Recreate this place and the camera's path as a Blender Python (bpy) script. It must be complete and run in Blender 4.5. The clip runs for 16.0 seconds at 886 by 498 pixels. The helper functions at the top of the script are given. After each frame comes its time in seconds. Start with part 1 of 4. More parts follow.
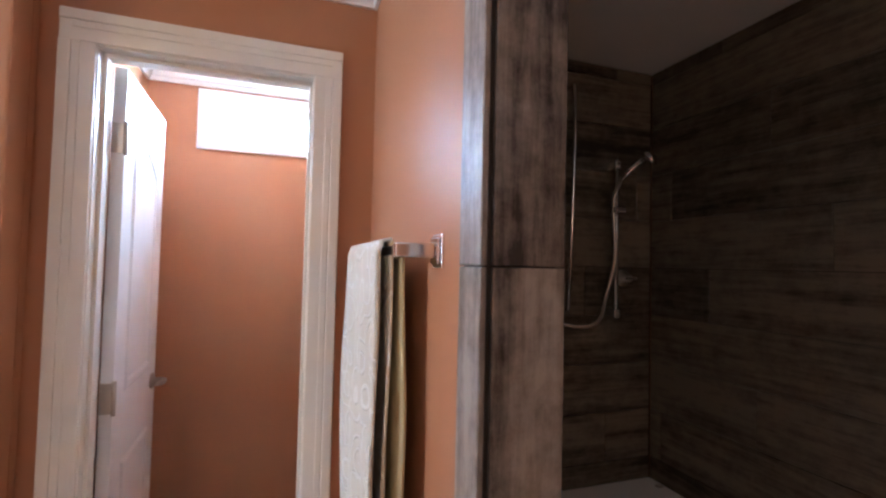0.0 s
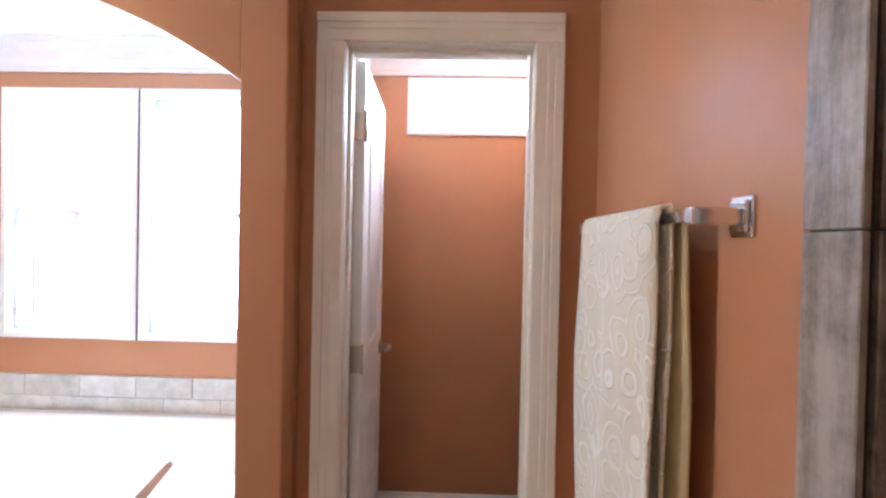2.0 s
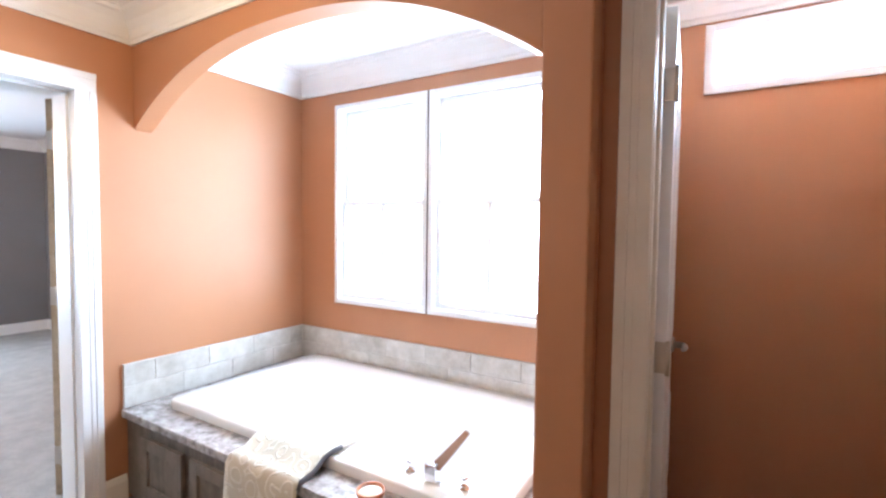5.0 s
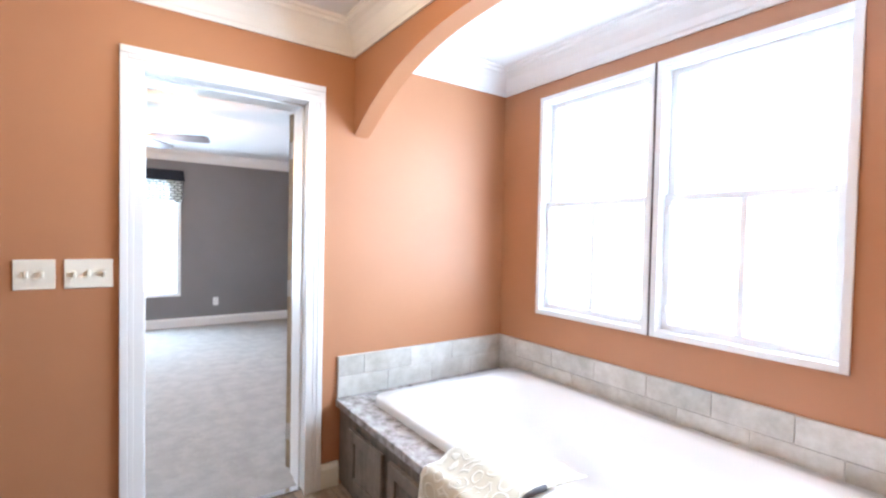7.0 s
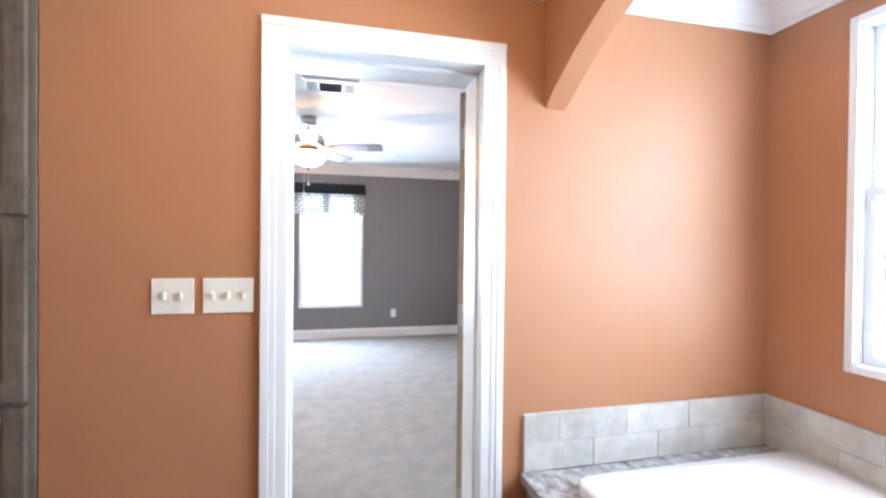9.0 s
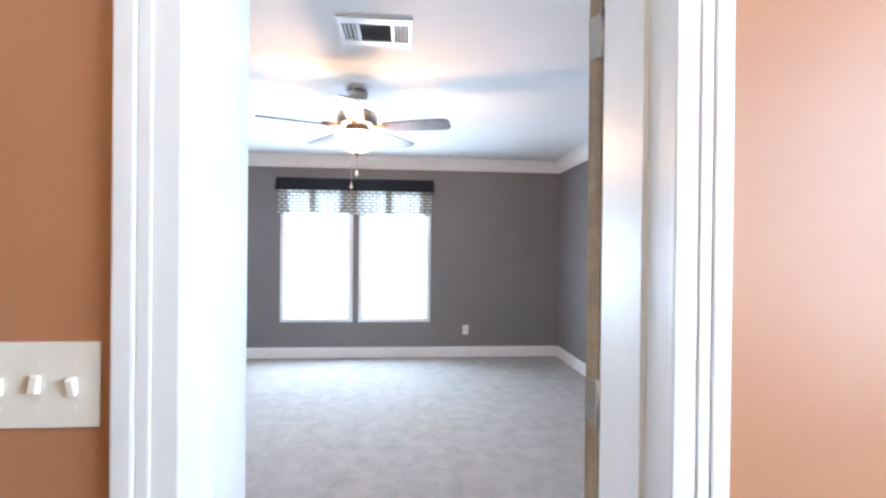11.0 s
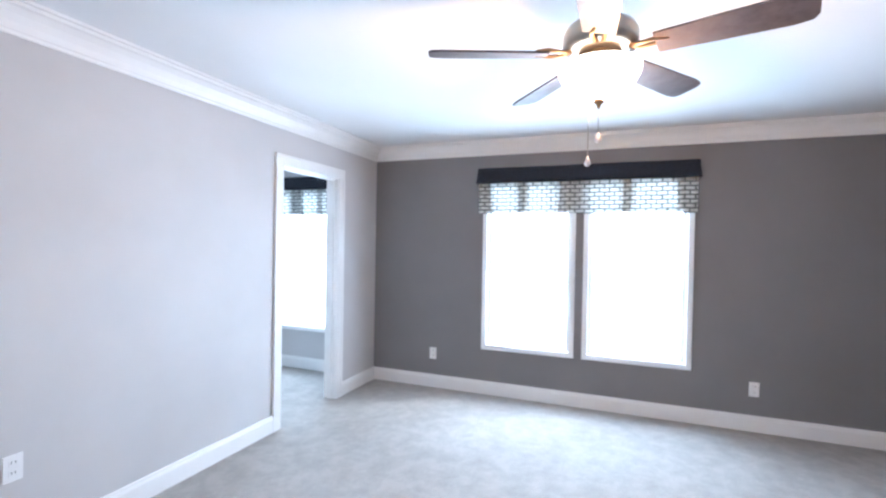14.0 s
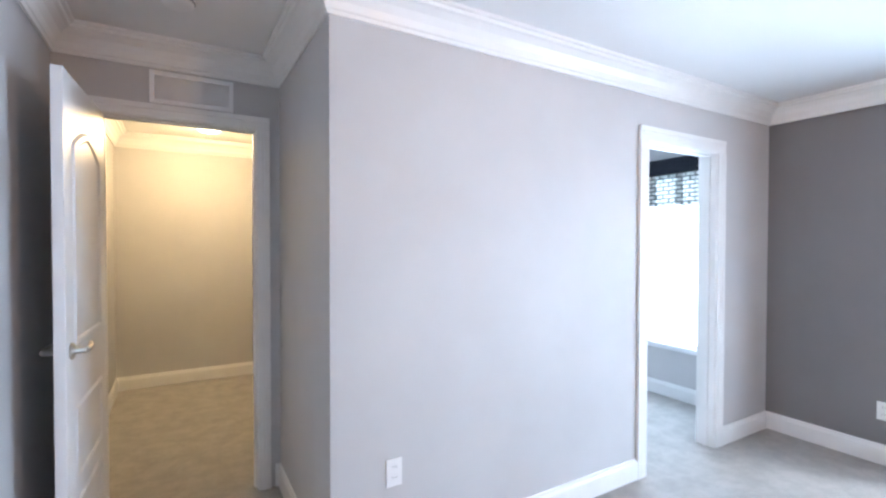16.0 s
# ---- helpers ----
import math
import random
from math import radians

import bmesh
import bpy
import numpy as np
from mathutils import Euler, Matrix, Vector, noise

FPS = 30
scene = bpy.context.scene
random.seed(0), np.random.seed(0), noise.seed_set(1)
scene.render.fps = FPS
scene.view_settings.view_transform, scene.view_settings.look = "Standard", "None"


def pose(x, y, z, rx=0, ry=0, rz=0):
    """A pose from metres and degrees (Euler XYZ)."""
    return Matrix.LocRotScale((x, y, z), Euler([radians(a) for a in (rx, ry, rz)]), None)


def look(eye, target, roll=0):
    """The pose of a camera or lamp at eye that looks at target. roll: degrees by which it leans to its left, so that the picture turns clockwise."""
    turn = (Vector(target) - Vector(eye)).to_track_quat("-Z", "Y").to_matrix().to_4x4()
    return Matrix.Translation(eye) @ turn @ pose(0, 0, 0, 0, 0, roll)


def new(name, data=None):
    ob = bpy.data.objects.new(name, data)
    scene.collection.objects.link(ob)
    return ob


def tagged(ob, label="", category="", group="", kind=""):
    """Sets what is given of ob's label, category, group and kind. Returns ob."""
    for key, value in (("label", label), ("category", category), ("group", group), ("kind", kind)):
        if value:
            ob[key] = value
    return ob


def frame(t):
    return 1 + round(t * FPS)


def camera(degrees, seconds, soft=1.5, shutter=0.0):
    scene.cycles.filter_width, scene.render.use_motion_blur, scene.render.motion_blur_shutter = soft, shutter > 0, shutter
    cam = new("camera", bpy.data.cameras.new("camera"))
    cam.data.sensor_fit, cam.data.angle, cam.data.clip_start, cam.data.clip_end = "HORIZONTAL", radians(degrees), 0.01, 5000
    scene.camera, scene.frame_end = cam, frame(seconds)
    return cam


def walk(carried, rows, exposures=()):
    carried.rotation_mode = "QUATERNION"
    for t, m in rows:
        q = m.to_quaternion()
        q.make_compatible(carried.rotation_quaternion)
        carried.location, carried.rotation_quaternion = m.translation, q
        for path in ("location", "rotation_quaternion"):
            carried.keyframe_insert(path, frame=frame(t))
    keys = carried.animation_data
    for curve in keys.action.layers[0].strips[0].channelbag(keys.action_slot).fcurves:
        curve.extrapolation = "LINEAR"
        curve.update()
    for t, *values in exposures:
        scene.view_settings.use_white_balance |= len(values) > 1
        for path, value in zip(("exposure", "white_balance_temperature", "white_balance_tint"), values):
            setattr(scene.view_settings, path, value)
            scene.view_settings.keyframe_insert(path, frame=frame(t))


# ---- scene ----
cam = camera(88.2, 16.0, 2.4)
PATH = [
    (0, (0.279, 0.442, 1.444), (0.924, 2.334, 1.513), 1.3),
    (0.5, (0.232, 0.474, 1.435), (0.709, 2.416, 1.491), 1.5),
    (1, (0.188, 0.503, 1.427), (0.488, 2.481, 1.447), 1.7),
    (1.5, (0.152, 0.517, 1.426), (0.263, 2.514, 1.408), 1.3),
    (2, (0.117, 0.534, 1.42), (0.06, 2.533, 1.396), 1.2),
    (2.5, (0.076, 0.546, 1.412), (-0.141, 2.534, 1.38), 1.1),
    (3, (0.042, 0.564, 1.44), (-0.357, 2.523, 1.366), 1.1),
    (5.5, (-0.109, 0.635, 1.368), (-1.32, 2.225, 1.297), 0.6),
    (6, (-0.14, 0.724, 1.341), (-1.549, 2.142, 1.294), 0.6),
    (6.5, (-0.211, 0.758, 1.332), (-1.753, 2.03, 1.286), 0.8),
    (7, (-0.318, 0.78, 1.34), (-1.951, 1.933, 1.285), 1.2),
    (7.5, (-0.428, 0.821, 1.334), (-2.163, 1.815, 1.286), 1.3),
    (8, (-0.597, 0.876, 1.337), (-2.416, 1.705, 1.288), 1.3),
    (8.5, (-0.774, 0.947, 1.338), (-2.671, 1.578, 1.304), 0.7),
    (9, (-0.986, 0.998, 1.339), (-2.927, 1.481, 1.318), 0.6),
    (9.5, (-1.21, 1.059, 1.345), (-3.177, 1.417, 1.337), 0.6),
    (12, (-2.454, 1.172, 1.359), (-4.453, 1.206, 1.333), 0.9),
    (12.5, (-2.681, 1.153, 1.4), (-4.679, 1.077, 1.365), 1.1),
    (13, (-2.918, 1.09, 1.412), (-4.905, 0.866, 1.38), 1.1),
    (13.5, (-3.132, 1.011, 1.423), (-5.082, 0.567, 1.4), 1.2),
    (14, (-3.329, 0.907, 1.443), (-5.193, 0.18, 1.421), 1.0),
    (14.5, (-3.46, 0.798, 1.43), (-5.157, -0.26, 1.419), 1.2),
    (15, (-3.574, 0.626, 1.429), (-5.039, -0.735, 1.406), 1.5),
    (15.5, (-3.641, 0.452, 1.425), (-4.887, -1.112, 1.393), 1.1),
    (16, (-3.699, 0.241, 1.423), (-4.706, -1.486, 1.388), 0.1),
]
EXPOSURES = [(0.0, 1.5, 5250, 10), (1.5, 1.42, 5550, 10), (3.0, 1.3, 5800, 10), (5.5, 1.08, 5850, 10), (8.0, 0.96, 5900, 10), (9.5, 0.91, 5900, 10), (12.0, 0.6, 5750, 10), (14.0, 0.62, 5700, 10), (16.0, 0.74, 5750, 10)]
walk(cam, [(t, look(eye, target, roll)) for t, eye, target, roll in PATH], EXPOSURES)

# ---- world, sun, lights, exposure ----
world = bpy.data.worlds.new("overcast_sky")
scene.world = world
world.use_nodes = True
wn = world.node_tree.nodes
sky = wn.new("ShaderNodeTexSky")
sky.sky_type = "NISHITA"
sky.sun_disc = False
sky.sun_elevation, sky.sun_rotation = radians(48), radians(-40)
wn["Background"].inputs["Strength"].default_value = 0.12
world.node_tree.links.new(sky.outputs["Color"], wn["Background"].inputs["Color"])

sun_data = bpy.data.lights.new("sun", "SUN")
sun_data.energy, sun_data.angle, sun_data.color = 1.2, radians(12), (1.0, 0.96, 0.9)
sun = new("sun", sun_data)
sun.matrix_world = look((-30, 40, 50), (0, 0, 0))


def area_lamp(name, eye, target, w, h, watts, colour):
    data = bpy.data.lights.new(name, "AREA")
    data.shape, data.size, data.size_y, data.energy, data.color = "RECTANGLE", w, h, watts, colour
    ob = new(name, data)
    ob.matrix_world = look(eye, target)
    return ob


def bulb(name, place, watts, radius, colour):
    data = bpy.data.lights.new(name, "POINT")
    data.energy, data.shadow_soft_size, data.color = watts, radius, colour
    ob = new(name, data)
    ob.location = place
    return ob


DAY = (0.70, 0.85, 1.0)
WARM = (1.0, 0.66, 0.36)
CEIL = 2.43
area_lamp("tub_window_daylight", (-1.535, 3.06, 1.535), (-1.535, 2, 1.535), 1.46, 1.28, 54, DAY)
area_lamp("toilet_window_daylight", (0.24, 3.06, 2.12), (0.24, 2, 2.12), 0.72, 0.26, 26, DAY)
area_lamp("bedroom_window_daylight_a", (-7.765, 0.093, 1.24), (-6, 0.093, 1.24), 0.84, 1.58, 42, DAY)
area_lamp("bedroom_window_daylight_b", (-7.765, 1.028, 1.24), (-6, 1.028, 1.24), 0.84, 1.58, 42, DAY)
area_lamp("next_room_window_daylight", (-7.765, -2.45, 1.24), (-6, -2.45, 1.24), 1.0, 1.58, 40, DAY)
bulb("fan_light_bulb", (-5.18, 0.815, 2.05), 34, 0.05, (1.0, 0.50, 0.20))
bulb("closet_light_bulb", (-3.95, -4.15, 2.25), 27, 0.10, (1.0, 0.66, 0.30))
# Assumed lamp, never in view: fills the casing and shower side with warmth.
bulb("unseen_warm_fill_south", (-0.6, -1.3, 2.0), 6.5, 0.12, (1.0, 0.72, 0.44))
# Added warm fill by the arch; no fixture hangs here.
bulb("unseen_warm_fill_tub", (-1.62, 1.05, 2.22), 9, 0.10, (1.0, 0.70, 0.38))


# ---- materials ----
def node_material(name):
    m = bpy.data.materials.new(name)
    m.use_nodes = True
    nt = m.node_tree
    return m, nt, nt.nodes["Principled BSDF"]


def coords(nt, scale):
    tc, mp = nt.nodes.new("ShaderNodeTexCoord"), nt.nodes.new("ShaderNodeMapping")
    mp.inputs["Scale"].default_value = scale
    geo = nt.nodes.new("ShaderNodeNewGeometry")
    nt.links.new(geo.outputs["Position"], mp.inputs["Vector"])
    return mp.outputs["Vector"]


def noise_tex(nt, vec, scale, detail=4.0, rough=0.55):
    n = nt.nodes.new("ShaderNodeTexNoise")
    n.inputs["Scale"].default_value, n.inputs["Detail"].default_value, n.inputs["Roughness"].default_value = scale, detail, rough
    nt.links.new(vec, n.inputs["Vector"])
    return n.outputs["Fac"]


def ramp(nt, fac, stops):
    r = nt.nodes.new("ShaderNodeValToRGB")
    el = r.color_ramp.elements
    while len(el) < len(stops):
        el.new(0.5)
    for e, (p, c) in zip(el, stops):
        e.position, e.color = p, (*c, 1)
    nt.links.new(fac, r.inputs["Fac"])
    return r.outputs["Color"]


def shade(c, k):
    return tuple(min(1.0, v * k) for v in c)


def bump(nt, bsdf, height, strength, distance):
    b = nt.nodes.new("ShaderNodeBump")
    b.inputs["Strength"].default_value, b.inputs["Distance"].default_value = strength, distance
    nt.links.new(height, b.inputs["Height"])
    nt.links.new(b.outputs["Normal"], bsdf.inputs["Normal"])


def paint(name, colour, rough=0.6, grain=180.0, relief=0.12, vary=0.05):
    """Rolled wall paint: faint blotches and an orange-peel relief."""
    m, nt, b = node_material(name)
    vec = coords(nt, (1, 1, 1))
    col = ramp(nt, noise_tex(nt, vec, 1.7, 5), [(0.3, shade(colour, 1 - vary)), (0.7, shade(colour, 1 + vary))])
    nt.links.new(col, b.inputs["Base Color"])
    b.inputs["Roughness"].default_value = rough
    bump(nt, b, noise_tex(nt, vec, grain, 3), relief, 0.002)
    return m


def plain(name, colour, rough=0.4, metal=0.0, vary=0.06, scale=9.0):
    m, nt, b = node_material(name)
    vec = coords(nt, (1, 1, 1))
    f = noise_tex(nt, vec, scale, 5)
    nt.links.new(ramp(nt, f, [(0.3, shade(colour, 1 - vary)), (0.7, shade(colour, 1 + vary))]), b.inputs["Base Color"])
    b.inputs["Roughness"].default_value, b.inputs["Metallic"].default_value = rough, metal
    bump(nt, b, noise_tex(nt, vec, 240, 2), 0.05, 0.001)
    return m


def wood(name, dark, light, stretch, rough=0.5, relief=0.3):
    """Grain runs along the axis that stretch makes small; every piece varies by its own random number."""
    m, nt, b = node_material(name)
    info = nt.nodes.new("ShaderNodeObjectInfo")
    vec = coords(nt, stretch)
    off = nt.nodes.new("ShaderNodeVectorMath")
    off.operation = "MULTIPLY_ADD"
    comb = nt.nodes.new("ShaderNodeCombineXYZ")
    for k in range(3):
        nt.links.new(info.outputs["Random"], comb.inputs[k])
    off.inputs[1].default_value = (37, 23, 51)
    nt.links.new(comb.outputs["Vector"], off.inputs[0])
    nt.links.new(vec, off.inputs[2])
    f = noise_tex(nt, off.outputs["Vector"], 3.2, 9, 0.68)
    big = noise_tex(nt, off.outputs["Vector"], 0.9, 3)
    mixf = nt.nodes.new("ShaderNodeMath")
    mixf.operation = "MULTIPLY_ADD"
    mixf.inputs[1].default_value = 0.45
    nt.links.new(big, mixf.inputs[0])
    half = nt.nodes.new("ShaderNodeMath")
    half.operation = "MULTIPLY"
    half.inputs[1].default_value = 0.6
    nt.links.new(f, half.inputs[0])
    nt.links.new(half.outputs[0], mixf.inputs[2])
    tone = nt.nodes.new("ShaderNodeMath")
    tone.operation = "MULTIPLY_ADD"
    tone.inputs[1].default_value = 0.14
    nt.links.new(info.outputs["Random"], tone.inputs[0])
    nt.links.new(mixf.outputs[0], tone.inputs[2])
    spots = noise_tex(nt, coords(nt, (1, 1, 1)), 19, 7, 0.7)
    worn = nt.nodes.new("ShaderNodeMath")
    worn.operation = "MULTIPLY_ADD"
    worn.inputs[1].default_value = 0.42
    nt.links.new(spots, worn.inputs[0])
    nt.links.new(tone.outputs[0], worn.inputs[2])
    tone = nt.nodes.new("ShaderNodeMath")
    tone.operation = "SUBTRACT"
    tone.inputs[1].default_value = 0.21
    nt.links.new(worn.outputs[0], tone.inputs[0])
    mid = tuple((p + q) / 2 for p, q in zip(dark, light))
    nt.links.new(ramp(nt, tone.outputs[0], [(0.42, dark), (0.56, mid), (0.70, light)]), b.inputs["Base Color"])
    b.inputs["Roughness"].default_value = rough
    bump(nt, b, f, relief, 0.002)
    return m


def carpet_material(name, colour):
    m, nt, b = node_material(name)
    vec = coords(nt, (1, 1, 1))
    fine, broad = noise_tex(nt, vec, 130, 4, 0.75), noise_tex(nt, vec, 7.0, 6, 0.7)
    add = nt.nodes.new("ShaderNodeMath")
    add.operation = "MULTIPLY_ADD"
    add.inputs[1].default_value = 0.8
    nt.links.new(fine, add.inputs[0])
    nt.links.new(broad, add.inputs[2])
    nt.links.new(ramp(nt, add.outputs[0], [(0.60, shade(colour, 0.78)), (0.90, colour), (1.0, shade(colour, 1.12))]), b.inputs["Base Color"])
    b.inputs["Roughness"].default_value = 0.95
    bump(nt, b, add.outputs[0], 0.8, 0.012)
    return m


def cloth(name, low, high, scale, relief=0.5):
    """Cream cloth with a raised scroll pattern of curls."""
    m, nt, b = node_material(name)
    vec = coords(nt, (1, 1, 1))
    warp = nt.nodes.new("ShaderNodeTexNoise")
    warp.inputs["Scale"].default_value = 7.0
    nt.links.new(vec, warp.inputs["Vector"])
    add = nt.nodes.new("ShaderNodeVectorMath")
    add.operation = "MULTIPLY_ADD"
    add.inputs[1].default_value = (0.05, 0.05, 0.05)
    nt.links.new(warp.outputs["Color"], add.inputs[0])
    nt.links.new(vec, add.inputs[2])
    v = nt.nodes.new("ShaderNodeTexVoronoi")
    v.inputs["Scale"].default_value = scale
    nt.links.new(add.outputs["Vector"], v.inputs["Vector"])
    wave = nt.nodes.new("ShaderNodeMath")
    wave.operation = "MULTIPLY"
    wave.inputs[1].default_value = 22.0
    nt.links.new(v.outputs["Distance"], wave.inputs[0])
    sine = nt.nodes.new("ShaderNodeMath")
    sine.operation = "SINE"
    nt.links.new(wave.outputs[0], sine.inputs[0])
    raised = ramp(nt, sine.outputs[0], [(0.55, (0, 0, 0)), (0.9, (1, 1, 1))])
    nt.links.new(ramp(nt, raised, [(0.0, low), (1.0, high)]), b.inputs["Base Color"])
    b.inputs["Roughness"].default_value = 0.8
    b.inputs["Sheen Weight"].default_value = 0.3
    bump(nt, b, raised, relief, 0.004)
    return m


def lattice_cloth(name):
    """Thin curtain cloth: pale oblongs on a grey-green ground, letting daylight through."""
    m, nt, b = node_material(name)
    tc = nt.nodes.new("ShaderNodeTexCoord")
    br = nt.nodes.new("ShaderNodeTexBrick")
    br.inputs["Color1"].default_value = (0.86, 0.86, 0.84, 1)
    br.inputs["Color2"].default_value = (0.80, 0.80, 0.77, 1)
    br.inputs["Mortar"].default_value = (0.25, 0.27, 0.25, 1)
    br.inputs["Scale"].default_value = 1.0
    br.inputs["Brick Width"].default_value, br.inputs["Row Height"].default_value = 0.082, 0.036
    br.inputs["Mortar Size"].default_value, br.inputs["Mortar Smooth"].default_value = 0.0075, 0.2
    mp = nt.nodes.new("ShaderNodeMapping")
    mp.inputs["Rotation"].default_value = (radians(90), 0, radians(90))
    nt.links.new(tc.outputs["Object"], mp.inputs["Vector"])
    sep, comb = nt.nodes.new("ShaderNodeSeparateXYZ"), nt.nodes.new("ShaderNodeCombineXYZ")
    nt.links.new(tc.outputs["Object"], sep.inputs[0])
    nt.links.new(sep.outputs["Y"], comb.inputs["X"])
    nt.links.new(sep.outputs["Z"], comb.inputs["Y"])
    nt.links.new(comb.outputs[0], br.inputs["Vector"])
    nt.links.new(br.outputs["Color"], b.inputs["Base Color"])
    b.inputs["Roughness"].default_value = 0.85
    tr, mix = nt.nodes.new("ShaderNodeBsdfTranslucent"), nt.nodes.new("ShaderNodeMixShader")
    nt.links.new(br.outputs["Color"], tr.inputs["Color"])
    mix.inputs["Fac"].default_value = 0.5
    nt.links.new(b.outputs[0], mix.inputs[1])
    nt.links.new(tr.outputs[0], mix.inputs[2])
    nt.links.new(mix.outputs[0], nt.nodes["Material Output"].inputs["Surface"])
    return m


def lets_light(m, share):
    """White plastic mixed with translucency, so backlit frames pale as if in glare."""
    nt = m.node_tree
    tr, mix = nt.nodes.new("ShaderNodeBsdfTranslucent"), nt.nodes.new("ShaderNodeMixShader")
    tr.inputs["Color"].default_value = (0.92, 0.94, 0.96, 1)
    mix.inputs["Fac"].default_value = share
    nt.links.new(nt.nodes["Principled BSDF"].outputs[0], mix.inputs[1])
    nt.links.new(tr.outputs[0], mix.inputs[2])
    nt.links.new(mix.outputs[0], nt.nodes["Material Output"].inputs["Surface"])
    return m


def glass_material(name):
    m, nt, b = node_material(name)
    b.inputs["Base Color"].default_value = (0.96, 0.98, 1, 1)
    b.inputs["Transmission Weight"].default_value = 1.0
    b.inputs["Roughness"].default_value, b.inputs["IOR"].default_value = 0.0, 1.45
    return m


def glow(name, colour, strength):
    m, nt, b = node_material(name)
    b.inputs["Base Color"].default_value = (0.85, 0.83, 0.8, 1)
    b.inputs["Emission Color"].default_value = (*colour, 1)
    b.inputs["Emission Strength"].default_value = strength
    return m


def stone(name, dark, light, scale, rough):
    m, nt, b = node_material(name)
    info = nt.nodes.new("ShaderNodeObjectInfo")
    vec = coords(nt, (1, 1, 1))
    f = noise_tex(nt, vec, scale, 8, 0.7)
    add = nt.nodes.new("ShaderNodeMath")
    add.operation = "MULTIPLY_ADD"
    add.inputs[1].default_value = 0.16
    nt.links.new(info.outputs["Random"], add.inputs[0])
    nt.links.new(f, add.inputs[2])
    nt.links.new(ramp(nt, add.outputs[0], [(0.38, dark), (0.75, light)]), b.inputs["Base Color"])
    b.inputs["Roughness"].default_value = rough
    bump(nt, b, f, 0.2, 0.002)
    return m


ORANGE = paint("terracotta_paint", (0.445, 0.205, 0.099), 0.48)
DARK_GREY = paint("charcoal_grey_paint", (0.20, 0.195, 0.20), 0.55)
LIGHT_GREY = paint("pale_grey_paint", (0.54, 0.535, 0.535), 0.6)
CEILING_WHITE = paint("ceiling_white", (0.80, 0.80, 0.80), 0.8, 60, 0.25, 0.02)
TRIM_WHITE = plain("white_trim_paint", (0.80, 0.80, 0.79), 0.35, 0, 0.02)
TRIM_CREAM = plain("cream_trim_paint", (0.80, 0.77, 0.69), 0.35, 0, 0.03)
DOOR_WHITE = plain("white_door_paint", (0.78, 0.79, 0.80), 0.35, 0, 0.02)
DOOR_EDGE = wood("raw_door_edge", (0.20, 0.14, 0.085), (0.42, 0.33, 0.22), (9, 9, 0.8))
CARPET = carpet_material("grey_beige_carpet", (0.40, 0.385, 0.36))
VINYL = wood("wood_plank_vinyl", (0.09, 0.065, 0.045), (0.34, 0.26, 0.19), (1.2, 14, 14), 0.4)
TILE_DARK = wood("dark_wood_look_tile", (0.013, 0.011, 0.008), (0.17, 0.14, 0.105), (1.3, 1.3, 15), 0.38, 0.5)
TILE_UPRIGHT = wood("weathered_wood_look_tile", (0.03, 0.023, 0.018), (0.36, 0.31, 0.27), (11, 11, 1.1), 0.42)
GROUT = plain("dark_grout", (0.05, 0.04, 0.035), 0.9)
SPLASH_TILE = stone("pale_stone_tile", (0.40, 0.375, 0.325), (0.66, 0.645, 0.60), 6, 0.3)
SPLASH_GROUT = plain("pale_grout", (0.62, 0.60, 0.56), 0.9)
DECK = stone("mottled_brown_laminate", (0.09, 0.075, 0.07), (0.56, 0.54, 0.53), 22, 0.14)
ACRYLIC = plain("white_acrylic", (0.85, 0.85, 0.84), 0.15, 0, 0.01)
CABINET = wood("grey_brown_cabinet", (0.085, 0.066, 0.05), (0.21, 0.172, 0.135), (10, 10, 0.9), 0.5)
CHROME = plain("chrome", (0.80, 0.81, 0.83), 0.12, 1.0, 0.02)
NICKEL = plain("brushed_nickel", (0.50, 0.47, 0.43), 0.3, 1.0, 0.04)
BRASS = plain("antique_brass", (0.45, 0.27, 0.14), 0.3, 1.0, 0.06)
PLASTIC = plain("ivory_plastic", (0.80, 0.76, 0.66), 0.4, 0, 0.02)
PLASTIC_WHITE = plain("white_plastic", (0.82, 0.82, 0.82), 0.4, 0, 0.02)
SLOT = plain("slot_shade", (0.02, 0.02, 0.02), 0.8)
# Vent shade as a colour, for the backing, slats and alarm ring.
VENT_GREY = plain("vent_shadow_grey", (0.22, 0.23, 0.25), 0.7)
TOWEL = cloth("cream_towel", (0.60, 0.55, 0.435), (0.71, 0.68, 0.59), 11.0, 0.8)
TOWEL_BACK = plain("tan_towel_lining", (0.50, 0.42, 0.24), 0.9, 0, 0.12)
TOWEL_FOLD = plain("dark_towel_fold", (0.10, 0.10, 0.11), 0.9)
NAVY = plain("navy_cloth", (0.012, 0.016, 0.026), 0.9, 0, 0.2, 40)
LATTICE = lattice_cloth("lattice_curtain_cloth")
GLASS = glass_material("clear_glass")
VINYL_FRAME = lets_light(plain("white_vinyl_frame", (0.86, 0.87, 0.88), 0.35, 0, 0.01), 0.10)
GAP = plain("dark_joint", (0.08, 0.07, 0.07), 0.8)
BOWL = glow("lit_opal_glass", (1.0, 0.88, 0.72), 5.0)
DISC = glow("lit_frosted_dome", (1.0, 0.80, 0.5), 6.0)
BLADE = wood("dark_fan_blade", (0.035, 0.026, 0.028), (0.11, 0.09, 0.095), (3, 3, 3), 0.35, 0.1)
TERRACOTTA = plain("glazed_terracotta", (0.52, 0.20, 0.10), 0.3, 0, 0.1)
WAX = plain("cream_wax", (0.80, 0.74, 0.64), 0.5)
